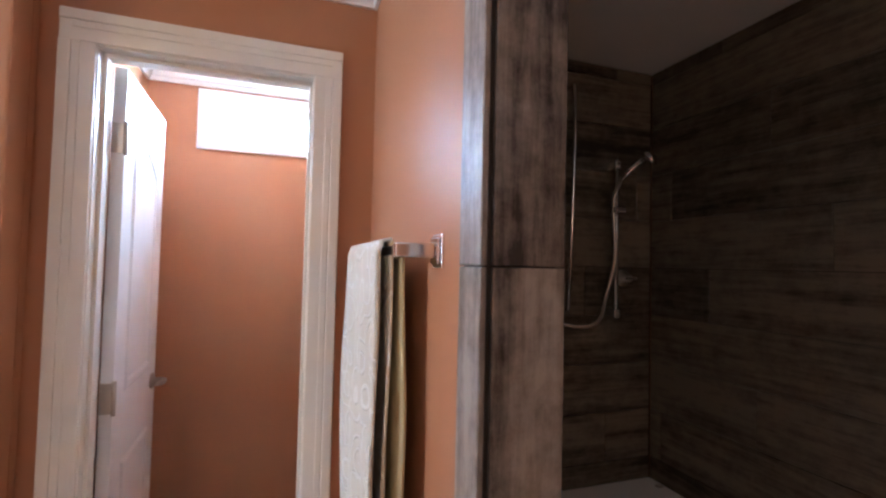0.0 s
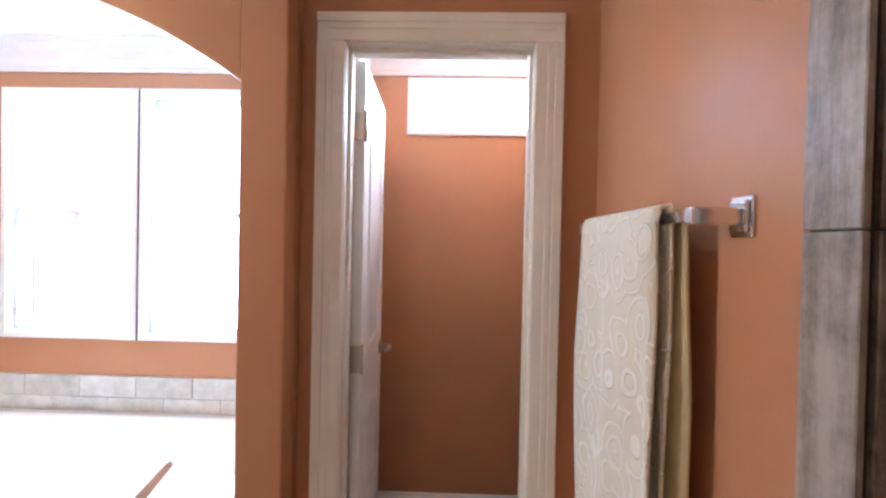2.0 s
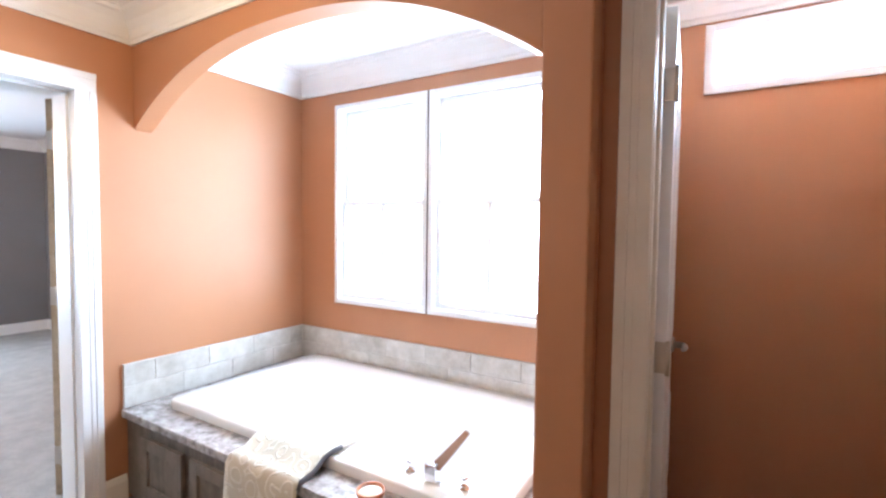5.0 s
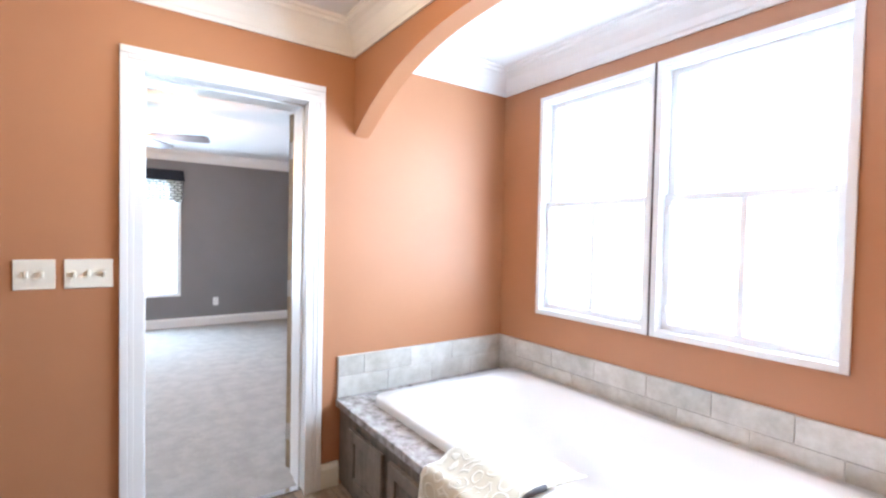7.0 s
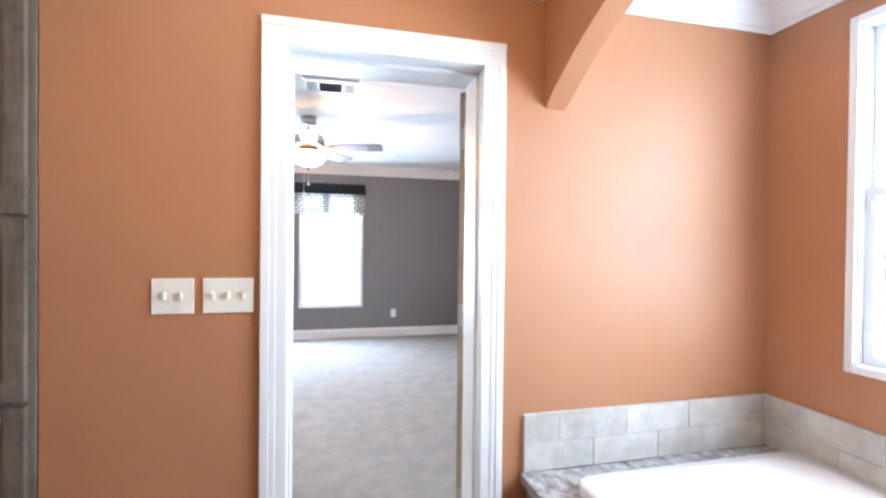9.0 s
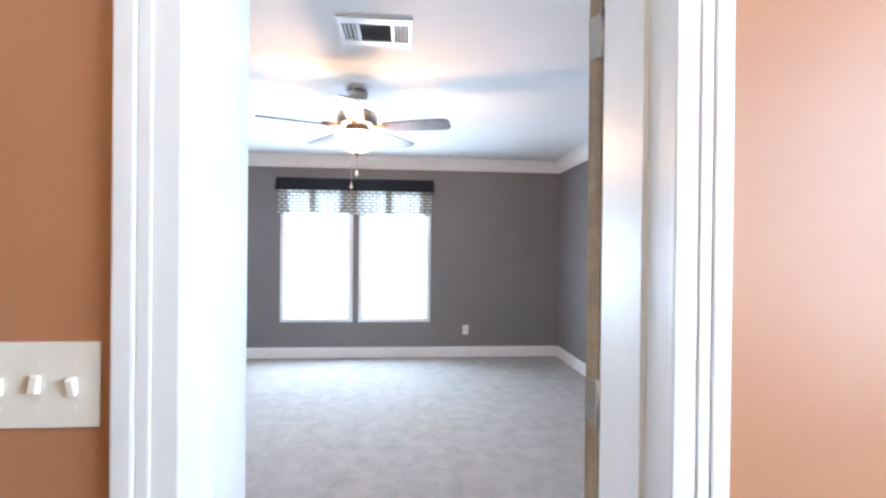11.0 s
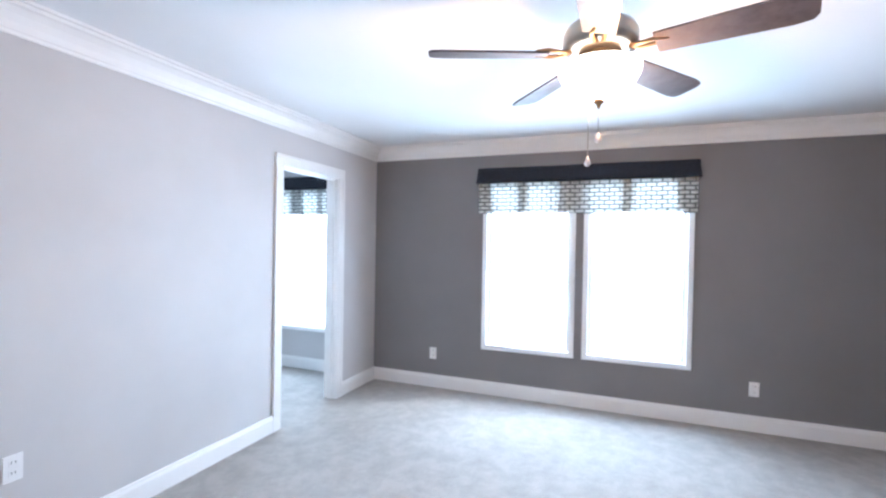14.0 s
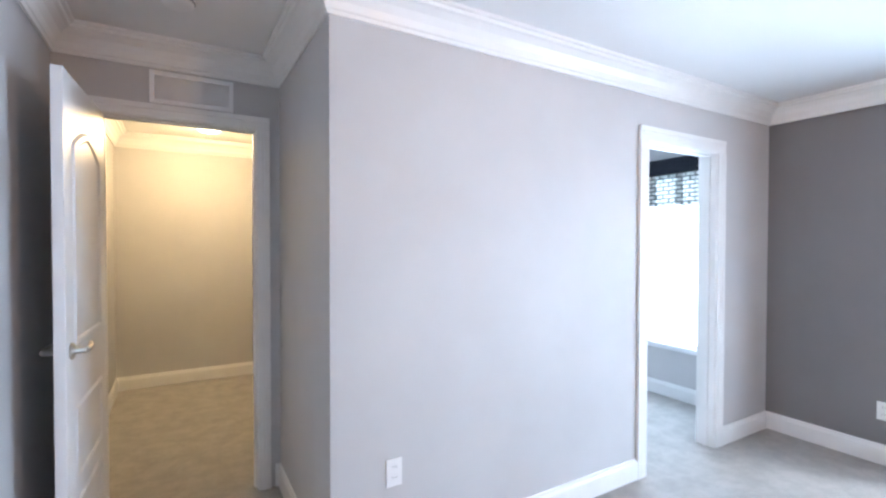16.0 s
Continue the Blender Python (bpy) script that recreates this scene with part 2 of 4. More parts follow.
CRYSTAL = plain("pale_pull_bead", (0.75, 0.66, 0.66), 0.2)
GROUND = plain("pale_gravel_ground", (0.40, 0.39, 0.36), 0.95, 0, 0.2, 3)


# ---- building helpers ----
def add_box(bm, a, b, bevel=0.0, mat=0):
    m = Matrix.Translation([(p + q) / 2 for p, q in zip(a, b)]) @ Matrix.Diagonal([abs(q - p) for p, q in zip(a, b)] + [1])
    made = bmesh.ops.create_cube(bm, size=1, matrix=m)["verts"]
    faces = {f for v in made for f in v.link_faces}
    for f in faces:
        f.material_index = mat
    if bevel:
        edges = list({e for v in made for e in v.link_edges})
        bmesh.ops.bevel(bm, geom=edges, offset=bevel, segments=2, affect="EDGES", profile=0.6)
    return bm


def boxes(*spans, bevel=0.0):
    bm = bmesh.new()
    for a, b in spans:
        add_box(bm, a, b, bevel)
    return bm


def tube(bm, path, radius, sides=10, closed_ends=True):
    """A round bar along a path."""
    rings = []
    path = [Vector(p) for p in path]
    for i, p in enumerate(path):
        d = (path[min(i + 1, len(path) - 1)] - path[max(i - 1, 0)]).normalized()
        side = d.cross(Vector((0.31, 0.17, 0.93))).normalized()
        up = side.cross(d).normalized()
        r = radius[i] if isinstance(radius, (list, tuple)) else radius
        rings.append([bm.verts.new(p + r * (math.cos(a) * side + math.sin(a) * up)) for a in (2 * math.pi * k / sides for k in range(sides))])
    for one, two in zip(rings, rings[1:]):
        for k in range(sides):
            bm.faces.new((one[k], one[(k + 1) % sides], two[(k + 1) % sides], two[k])).smooth = True
    if closed_ends:
        bm.faces.new(rings[0][::-1])
        bm.faces.new(rings[-1])
    bmesh.ops.recalc_face_normals(bm, faces=bm.faces)
    return bm


def turned(profile, sides=28):
    """A body turned about the z axis from (radius, z) pairs."""
    bm = bmesh.new()
    rings = [[bm.verts.new((r * math.cos(a), r * math.sin(a), z)) for a in (2 * math.pi * k / sides for k in range(sides))] for r, z in profile]
    for one, two in zip(rings, rings[1:]):
        for k in range(sides):
            bm.faces.new((one[k], one[(k + 1) % sides], two[(k + 1) % sides], two[k])).smooth = True
    bm.faces.new(rings[0][::-1])
    bm.faces.new(rings[-1])
    bmesh.ops.recalc_face_normals(bm, faces=bm.faces)
    return bm


def sheet(grid):
    """A smooth sheet over rows of points."""
    bm = bmesh.new()
    rows = [[bm.verts.new(p) for p in row] for row in grid]
    for one, two in zip(rows, rows[1:]):
        for k in range(len(one) - 1):
            bm.faces.new((one[k], one[k + 1], two[k + 1], two[k])).smooth = True
    return bm


def thicken(bm, depth):
    bmesh.ops.recalc_face_normals(bm, faces=bm.faces)
    bmesh.ops.solidify(bm, geom=bm.faces[:], thickness=depth)
    for f in bm.faces:
        f.smooth = True
    return bm


def mesh_of(name, bm, mats):
    data = bpy.data.meshes.new(name)
    bm.to_mesh(data)
    bm.free()
    for m in mats if isinstance(mats, (list, tuple)) else [mats]:
        data.materials.append(m)
    return data


def structure(name, bm, mats, label, category="wall"):
    return tagged(new(name, mesh_of(name, bm, mats)), label, category, kind="structure")


def thing(name, m, label, category, group="", kind=""):
    ob = new(name)
    ob.empty_display_size = 0.05
    ob.matrix_basis = m if isinstance(m, Matrix) else Matrix.Translation(m)
    return tagged(ob, label, category, group, kind)


def part(name, bm, mats, parent, label="", at=None):
    ob = new(name, mesh_of(name, bm, mats))
    ob.parent = parent
    if at:
        ob.location = at
    return tagged(ob, label)


def wall(name, spans, mats, pick, label):
    """A wall out of butted blocks; pick(normal, centre) names the paint of each face."""
    bm = boxes(*spans)
    for f in bm.faces:
        f.material_index = pick(f.normal, f.calc_center_median())
    return structure(name, bm, mats, label)


def with_opening(axis, lo, hi, span, height, holes):
    """Blocks of a wall of thickness lo..hi across the axis, along span, with holes (u0, u1, z0, z1)."""
    out, cuts = [], sorted(holes)
    u = span[0]

    def block(u0, u1, z0, z1):
        if u1 - u0 > 1e-6 and z1 - z0 > 1e-6:
            out.append(((lo, u0, z0), (hi, u1, z1)) if axis == "x" else ((u0, lo, z0), (u1, hi, z1)))
    for u0, u1, z0, z1 in cuts:
        block(u, u0, 0, height)
        block(u0, u1, 0, z0)
        block(u0, u1, z1, height)
        u = u1
    block(u, span[1], 0, height)
    return out


def run(profile, p, q, normal, ends):
    """A moulding from p to q on a wall; profile of (out, z); ends: -1 mitre into a corner, +1 round a corner, 0 cut square."""
    bm = bmesh.new()
    p, q, n = Vector((*p, 0)), Vector((*q, 0)), Vector((*normal, 0))
    d = (q - p).normalized()
    rings = []
    for base, k, s in ((p, ends[0], -1), (q, ends[1], 1)):
        rings.append([bm.verts.new(base + n * o + d * (s * k * o) + Vector((0, 0, z))) for o, z in profile])
    c = len(profile)
    for i in range(c):
        bm.faces.new((rings[0][i], rings[0][(i + 1) % c], rings[1][(i + 1) % c], rings[1][i]))
    bm.faces.new(rings[0][::-1])
    bm.faces.new(rings[1])
    bmesh.ops.recalc_face_normals(bm, faces=bm.faces)
    return bm


CROWN = [(0.001, 2.298), (0.012, 2.298), (0.016, 2.312), (0.022, 2.318), (0.030, 2.345), (0.048, 2.375), (0.072, 2.396), (0.086, 2.402), (0.090, 2.414), (0.104, 2.418), (0.106, 2.4295), (0.001, 2.4295)]
BASE = [(0.001, 0.002), (0.016, 0.002), (0.016, 0.098), (0.013, 0.108), (0.010, 0.112), (0.008, 0.126), (0.001, 0.13)]


def crown(p, q, n, ends=(-1, -1), mat=None):
    low = 0.022 if p[0] > -2.80 else 0.0
    prof = [(o, z - low * (2.43 - z) / 0.132) for o, z in CROWN]
    structure("crown_molding", run(prof, p, q, n, ends), mat or TRIM_WHITE, "white stepped crown moulding along the ceiling", "moulding")


def base(p, q, n, ends=(-1, -1), mat=None):
    structure("baseboard", run(BASE, p, q, n, ends), mat or TRIM_WHITE, "white painted baseboard with a moulded top", "baseboard")


def casing(name, m, u0, u1, top, width, mat, label):
    """Door casing in wall axes (u along, v out of the wall, z up), round an opening u0..u1 up to top."""
    ob = thing(name, m, label, "door frame", kind="structure")
    for nm, (a, b) in (("casing_side", ((u0 - width, 0), (u0, top))), ("casing_side", ((u1, 0), (u1 + width, top))), ("casing_head", ((u0 - width, top), (u1 + width, top + width)))):
        bm = bmesh.new()
        (ua, za), (ub, zb) = a, b
        add_box(bm, (ua, 0.001, za), (ub, 0.014, zb), 0.003)
        if nm == "casing_side":
            outer = (ua, ua + 0.03) if ub == u0 else (ub - 0.03, ub)
            mid = (ua + 0.03, ua + 0.05) if ub == u0 else (ub - 0.05, ub - 0.03)
            add_box(bm, (outer[0], 0.012, za), (outer[1], 0.019, zb), 0.004)
            add_box(bm, (mid[0], 0.012, za), (mid[1], 0.0165, zb), 0.003)
        else:
            add_box(bm, (ua, 0.0121, zb - 0.03), (ub, 0.0191, zb), 0.004)
            add_box(bm, (ua + 0.03, 0.0121, zb - 0.05), (ub - 0.03, 0.0166, zb - 0.03), 0.003)
        part(nm, bm, mat, ob)
    return ob


def jamb(ob, u0, u1, top, depth, mat):
    """Lining of the opening, with a stop bead, behind the casing."""
    part("jamb", boxes(((u0 - 0.001, -depth - 0.001, 0), (u0 + 0.014, 0.004, top - 0.014)), ((u0 + 0.012, -depth * 0.62, 0), (u0 + 0.024, -depth * 0.3, top - 0.014)), bevel=0.002), mat, ob)
    part("jamb", boxes(((u1 - 0.014, -depth - 0.001, 0), (u1 + 0.001, 0.004, top - 0.014)), ((u1 - 0.024, -depth * 0.62, 0), (u1 - 0.012, -depth * 0.3, top - 0.014)), bevel=0.002), mat, ob)
    part("head_jamb", boxes(((u0, -depth - 0.001, top - 0.014), (u1, 0.004, top + 0.001)), ((u0 + 0.014, -depth * 0.62, top - 0.026), (u1 - 0.014, -depth * 0.3, top - 0.012)), bevel=0.002), mat, ob)


def wall_axes(x, y, facing):
    """Axes of a wall: u along it, v out of it. Facing is the way the wall looks."""
    turn = {"-y": 180, "+y": 0, "+x": -90, "-x": 90}[facing]
    return pose(x, y, 0, 0, 0, turn)


def panel_ring(bm, u0, u1, z0, z1, y, side, arch=0.0):
    """A moulded outline of a door panel, its top bowed up by arch."""
    top = [(u0 + (u1 - u0) * k / 12, z1 + arch * math.sin(math.pi * k / 12)) for k in range(13)]
    line = [(u0, z0), *top, (u1, z0)]
    cu, cz = (u0 + u1) / 2, (z0 + z1) / 2
    loops = []
    for inset, lift in ((0, 0), (0.010, 0.006), (0.026, 0.006), (0.034, 0.0)):
        loops.append([bm.verts.new((u + (inset if u < cu else -inset if u > cu else 0) * min(1, abs(u - cu) / 0.05), y + side * lift, z + (inset if z < cz else -inset))) for u, z in line])
    for one, two in zip(loops, loops[1:]):
        n = len(one)
        for k in range(n):
            bm.faces.new((one[k], one[(k + 1) % n], two[(k + 1) % n], two[k]))


def lever_handle(parent, u, z, y, side, way, mat):
    """Lever on a rose; way: +1 or -1, where the lever points."""
    bm = turned([(0.001, 0), (0.030, 0), (0.031, 0.004), (0.026, 0.010), (0.012, 0.013), (0.011, 0.045), (0.001, 0.046)], 20)
    bmesh.ops.transform(bm, matrix=pose(u, y, z, -90 * side, 0, 0), verts=bm.verts)
    h = part("handle", bm, mat, parent, "satin nickel lever handle")
    o = y + side * 0.045
    part("lever", tube(bmesh.new(), [(u, o, z), (u + way * 0.03, o + side * 0.004, z + 0.001), (u + way * 0.07, o + side * 0.002, z + 0.004), (u + way * 0.105, o - side * 0.006, z + 0.008)], [0.0095, 0.009, 0.008, 0.007]), mat, h)


def door_leaf(name, m, width, height, label, hinge_z=(0.22, 1.03, 1.80), lever=True, edge=None, lever_z=0.96):
    """Panelled door leaf: u from the hinge edge, v its thickness, z up."""
    ob = thing(name, m, label, "door")
    part("slab", boxes(((0.001, -0.0175, 0.012), (width, 0.0175, height)), bevel=0.002), DOOR_WHITE, ob)
    if edge:
        part("edge_strip", boxes(((-0.003, -0.0165, 0.012), (0.0005, 0.0165, height))), edge, ob, "bare wood door edge")
    for side in (-1, 1):
        for z0, z1, arch in ((0.18, 0.44, 0.0), (0.50, 0.80, 0.0), (1.02, height - 0.24, 0.07)):
            bm = bmesh.new()
            panel_ring(bm, 0.11, width - 0.11, z0, z1, side * 0.0175, side, arch)
            bmesh.ops.recalc_face_normals(bm, faces=bm.faces)
            part("panel_moulding", bm, DOOR_WHITE, ob)
    for z in hinge_z:
        h = part("hinge", boxes(((-0.006, -0.016, z - 0.045), (-0.0005, 0.016, z + 0.045)), bevel=0.001), NICKEL, ob, "satin nickel butt hinge")
        part("hinge_pin", tube(bmesh.new(), [(-0.006, -0.021, z - 0.05), (-0.006, -0.021, z + 0.05)], 0.006), NICKEL, h)
    if lever:
        for side in (-1, 1):
            lever_handle(ob, width - 0.065, lever_z, side * 0.0175, side, -1, NICKEL)
    return ob


# ---- ground outside and floors ----
bm = bmesh.new()
bmesh.ops.create_grid(bm, x_segments=8, y_segments=8, size=900, matrix=Matrix.Translation((0, 0, -0.62)))
structure("ground", bm, GROUND, "pale gravelly ground outside the house", "ground")
structure("floor_carpet", boxes(((-7.705, -5.25, -0.12), (-2.672, 3.20, 0.0))), CARPET, "grey-beige cut pile carpet, lightly trodden", "carpet")
bath_floor = structure("floor_bathroom", boxes(((-2.670, -2.42, -0.12), (1.95, 3.03, -0.006))), GAP, "brown wood-look vinyl plank floor", "floor")
structure("threshold_strip", boxes(((-2.700, 0.856, 0.0), (-2.655, 1.546, 0.007)), bevel=0.003), CHROME, "bright metal threshold strip in the doorway", "threshold")

# ---- walls ----
def orange_all(n, c):
    return 0

wall("wall_partition", with_opening("x", -2.86, -2.61, (-2.42, 3.08), CEIL, [(-0.42, 0.152, 0.06, 2.26), (0.842, 1.572, 0.0, 2.02)]) + [((-2.86, -0.42, 0.06), (-2.85, 0.152, 2.26))],
     [ORANGE, LIGHT_GREY, TRIM_WHITE], lambda n, c: 1 if c.x < -2.845 else 0, "partition wall, terracotta on the bathroom side")
wall("wall_tub_north", with_opening("y", 2.885, 3.03, (-2.61, 0.70), CEIL, [(-2.255, -0.815, 0.905, 2.168), (-0.118, 0.60, 2.003, 2.238)]), [ORANGE], orange_all, "terracotta painted outer wall with windows")
wall("wall_bedroom_north", [((-7.705, 3.08, 0), (-2.86, 3.20, CEIL))], [DARK_GREY], orange_all, "charcoal grey bedroom wall")
WIN_Z = (0.465, 2.03)
wall("wall_west", with_opening("x", -7.705, -7.585, (-3.80, 3.08), CEIL, [(-2.95, -1.95, *WIN_Z), (-0.297, 0.485, *WIN_Z), (0.632, 1.423, *WIN_Z)]), [DARK_GREY, LIGHT_GREY],
     lambda n, c: 0 if c.y > -1.58 else 1, "outer wall, charcoal grey in the bedroom")
wall("wall_bedroom_south", with_opening("y", -1.64, -1.52, (-7.585, -4.215), CEIL, [(-6.892, -6.142, 0, 2.034)]), [LIGHT_GREY], orange_all, "pale grey bedroom wall with a doorway")
wall("wall_hall_west", [((-4.335, -2.52, 0), (-4.215, -1.64, CEIL))], [LIGHT_GREY], orange_all, "pale grey wall of the entry recess")
wall("wall_hall_end", with_opening("y", -2.64, -2.52, (-5.42, -3.20), CEIL, [(-4.105, -3.371, 0, 2.06)]), [LIGHT_GREY], orange_all, "pale grey wall above and beside a door")
wall("wall_hall_east", [((-3.20, -5.12, 0), (-3.08, -1.52, CEIL)), ((-3.08, -1.64, 0), (-2.86, -1.52, CEIL))], [LIGHT_GREY], orange_all, "pale grey wall beside the open door")
wall("wall_closet_south", [((-5.42, -5.12, 0), (-3.20, -5.00, CEIL))], [LIGHT_GREY], orange_all, "pale wall under warm lamplight")
wall("wall_closet_west", [((-5.54, -5.12, 0), (-5.42, -2.52, CEIL)), ((-5.54, -2.52, 0), (-5.42, -1.64, CEIL))], [LIGHT_GREY], orange_all, "pale grey wall between two rooms")
wall("wall_next_south", [((-7.585, -3.80, 0), (-5.54, -3.68, CEIL))], [LIGHT_GREY], orange_all, "pale grey wall of the next room")
wall("wall_toilet_front", with_opening("y", 1.92, 2.03, (-0.362, 0.535), CEIL, [(-0.244, 0.357, 0, 2.034)]), [ORANGE], orange_all, "terracotta wall with the toilet doorway")
wall("wall_toilet_west", [((-0.497, 1.89, 0), (-0.362, 2.885, CEIL))], [ORANGE], orange_all, "terracotta wall between tub and toilet")
wall("wall_towel", [((0.535, 1.025, 0), (0.645, 2.885, CEIL))], [ORANGE], orange_all, "terracotta wing wall that carries the towel bar")
wall("wall_shower_back", [((0.645, 2.045, 0), (1.91, 2.16, CEIL))], [GROUT], orange_all, "shower back wall behind the tiles")
wall("wall_east", [((1.79, -2.42, 0), (1.91, 2.045, CEIL))], [ORANGE], orange_all, "terracotta bathroom end wall")
wall("wall_bath_south", [((-2.61, -2.42, 0), (1.79, -2.30, CEIL))], [ORANGE], orange_all, "terracotta bathroom wall")

# arch wall over the tub: straight jambs and a low segmental arch
ax0, ax1, spring, crest = -2.61, -0.497, 1.865, 2.182
half, mid = (ax1 - ax0) / 2, (ax0 + ax1) / 2
bm = bmesh.new()
N = 48
cols = []
for k in range(N + 1):
    x = ax0 + (ax1 - ax0) * k / N
    z = spring + (crest - spring) * (1 - abs((x - mid) / half) ** 2.4)
    cols.append([bm.verts.new((x, y, zz)) for y, zz in ((1.80, z), (1.80, CEIL), (1.89, CEIL), (1.89, z))])
for one, two in zip(cols, cols[1:]):
    for k in range(4):
        bm.faces.new((one[k], two[k], two[(k + 1) % 4], one[(k + 1) % 4]))
bm.faces.new(cols[0])
bm.faces.new(cols[-1][::-1])
soffit = [e for e in bm.edges if abs(e.verts[0].co.y - e.verts[1].co.y) < 1e-6 and max(v.co.z for v in e.verts) < CEIL - 0.01]
bmesh.ops.bevel(bm, geom=soffit, offset=0.008, segments=2, affect="EDGES")
bmesh.ops.recalc_face_normals(bm, faces=bm.faces)
structure("wall_arch", bm, ORANGE, "terracotta arch spanning the tub alcove")
structure("wall_arch_pillar", boxes(((-0.497, 1.80, 0), (-0.362, 1.89, CEIL)), bevel=0.006), ORANGE, "terracotta pillar at the end of the arch")

structure("ceiling", boxes(((-7.705, -5.25, CEIL), (1.95, 3.20, CEIL + 0.14))), CEILING_WHITE, "white lightly textured ceiling", "ceiling")

structure("ceiling_shower", boxes(((0.647, 1.015, 2.303), (1.789, 2.044, CEIL - 0.001))), CEILING_WHITE, "plain lowered ceiling over the shower", "ceiling")

# ---- crown mouldings and baseboards ----
crown((-2.61, -2.30), (-2.61, 1.80), (1, 0))
crown((-2.61, 1.80), (-0.362, 1.80), (0, -1), (-1, 1))
crown((-0.362, 1.80), (-0.362, 1.92), (1, 0), (1, -1))
crown((-0.362, 1.92), (0.535, 1.92), (0, -1))
crown((0.535, 1.015), (0.535, 1.92), (-1, 0), (1, -1))
crown((-2.61, 1.89), (-2.61, 2.885), (1, 0))
crown((-2.61, 2.885), (-0.497, 2.885), (0, -1))
crown((-0.497, 1.89), (-0.497, 2.885), (-1, 0))
crown((-2.61, 1.89), (-0.497, 1.89), (0, 1))
crown((-0.362, 2.885), (0.535, 2.885), (0, -1))
crown((-0.362, 2.03), (-0.362, 2.885), (1, 0))
crown((0.535, 2.03), (0.535, 2.885), (-1, 0))
crown((1.79, -2.30), (1.79, 1.06), (-1, 0), (-1, 0))
crown((-7.585, -1.52), (-7.585, 3.08), (1, 0))
crown((-7.585, 3.08), (-2.86, 3.08), (0, -1))
crown((-7.585, -1.52), (-4.215, -1.52), (0, 1), (-1, 1))
crown((-4.215, -2.52), (-4.215, -1.52), (1, 0), (-1, 1))
crown((-4.215, -2.52), (-3.20, -2.52), (0, 1))
crown((-3.20, -2.52), (-3.20, -1.52), (-1, 0), (-1, 1))
crown((-2.86, -1.52), (-2.86, 3.08), (-1, 0))
crown((-5.42, -5.00), (-3.20, -5.00), (0, 1))
crown((-3.20, -5.00), (-3.20, -2.64), (-1, 0))
crown((-7.585, -3.68), (-7.585, -1.64), (1, 0))

base((-2.61, 0.152), (-2.61, 0.770), (1, 0), (0, 0), TRIM_CREAM)
base((-2.61, 1.634), (-2.61, 1.735), (1, 0), (0, 0), TRIM_CREAM)
base((-0.362, 2.885), (0.535, 2.885), (0, -1))
base((0.535, 1.09), (0.535, 1.92), (-1, 0), (0, -1))
base((-7.585, -1.52), (-7.585, 3.08), (1, 0))
base((-7.585, 3.08), (-2.86, 3.08), (0, -1))
base((-7.585, -1.52), (-6.973, -1.52), (0, 1), (-1, 0))
base((-6.061, -1.52), (-4.215, -1.52), (0, 1), (0, 1))
base((-4.215, -2.52), (-4.215, -1.52), (1, 0), (-1, 1))
base((-4.215, -2.52), (-4.185, -2.52), (0, 1), (-1, 0))
base((-3.20, -2.52), (-3.20, -1.52), (-1, 0), (-1, 1))
base((-2.86, 1.655), (-2.86, 3.08), (-1, 0), (0, -1))
base((-2.86, -1.52), (-2.86, 0.76), (-1, 0), (-1, 0))
base((-5.42, -5.00), (-3.20, -5.00), (0, 1))
base((-3.20, -5.00), (-3.20, -2.64), (-1, 0))
base((-7.585, -3.68), (-7.585, -1.64), (1, 0))

# ---- door frames and doors ----
# bathroom to bedroom
fr = casing("door_frame_1", wall_axes(-2.61, 0, "+x"), -1.550, -0.862, 2.003, 0.086, TRIM_WHITE, "white moulded casing round the bedroom doorway")
jamb(fr, -1.571, -0.846, 2.018, 0.25, TRIM_WHITE)
casing("door_frame_2", wall_axes(-2.86, 0, "-x"), 0.848, 1.566, 2.005, 0.085, TRIM_WHITE, "white casing on the bedroom side")
door_leaf("bedroom_door", pose(-2.905, 1.560, 0, 0, 0, 116), 0.69, 2.0, "white panelled door swung wide open into the bedroom", lever=False, edge=DOOR_EDGE)
# toilet
fr = casing("door_frame_3", wall_axes(0, 1.92, "-y"), -0.343, 0.230, 2.025, 0.085, TRIM_CREAM, "cream-white moulded casing round the toilet doorway")
jamb(fr, -0.354, 0.241, 2.033, 0.11, TRIM_CREAM)
door_leaf("toilet_door", pose(-0.209, 2.038, 0, 0, 0, 92.5), 0.565, 2.015, "white arched-panel door standing open inward")
# next room
fr = casing("door_frame_4", wall_axes(0, -1.52, "+y"), -6.888, -6.146, 2.025, 0.085, TRIM_WHITE, "white casing round the next room's doorway")
jamb(fr, -6.891, -6.143, 2.032, 0.12, TRIM_WHITE)
part("strike_plate", boxes(((-6.8765, -0.075, 0.93), (-6.8745, -0.045, 0.99)), bevel=0.001), NICKEL, fr, "small metal strike plate")
# lamplit closet
fr = casing("door_frame_5", wall_axes(0, -2.52, "+y"), -4.095, -3.381, 2.05, 0.066, TRIM_WHITE, "white casing round the lamplit doorway")
jamb(fr, -4.103, -3.373, 2.057, 0.12, TRIM_WHITE)
door_leaf("closet_door", pose(-3.385, -2.485, 0, 0, 0, 86.5), 0.68, 2.03, "white panelled door with lever standing open", lever_z=1.02)


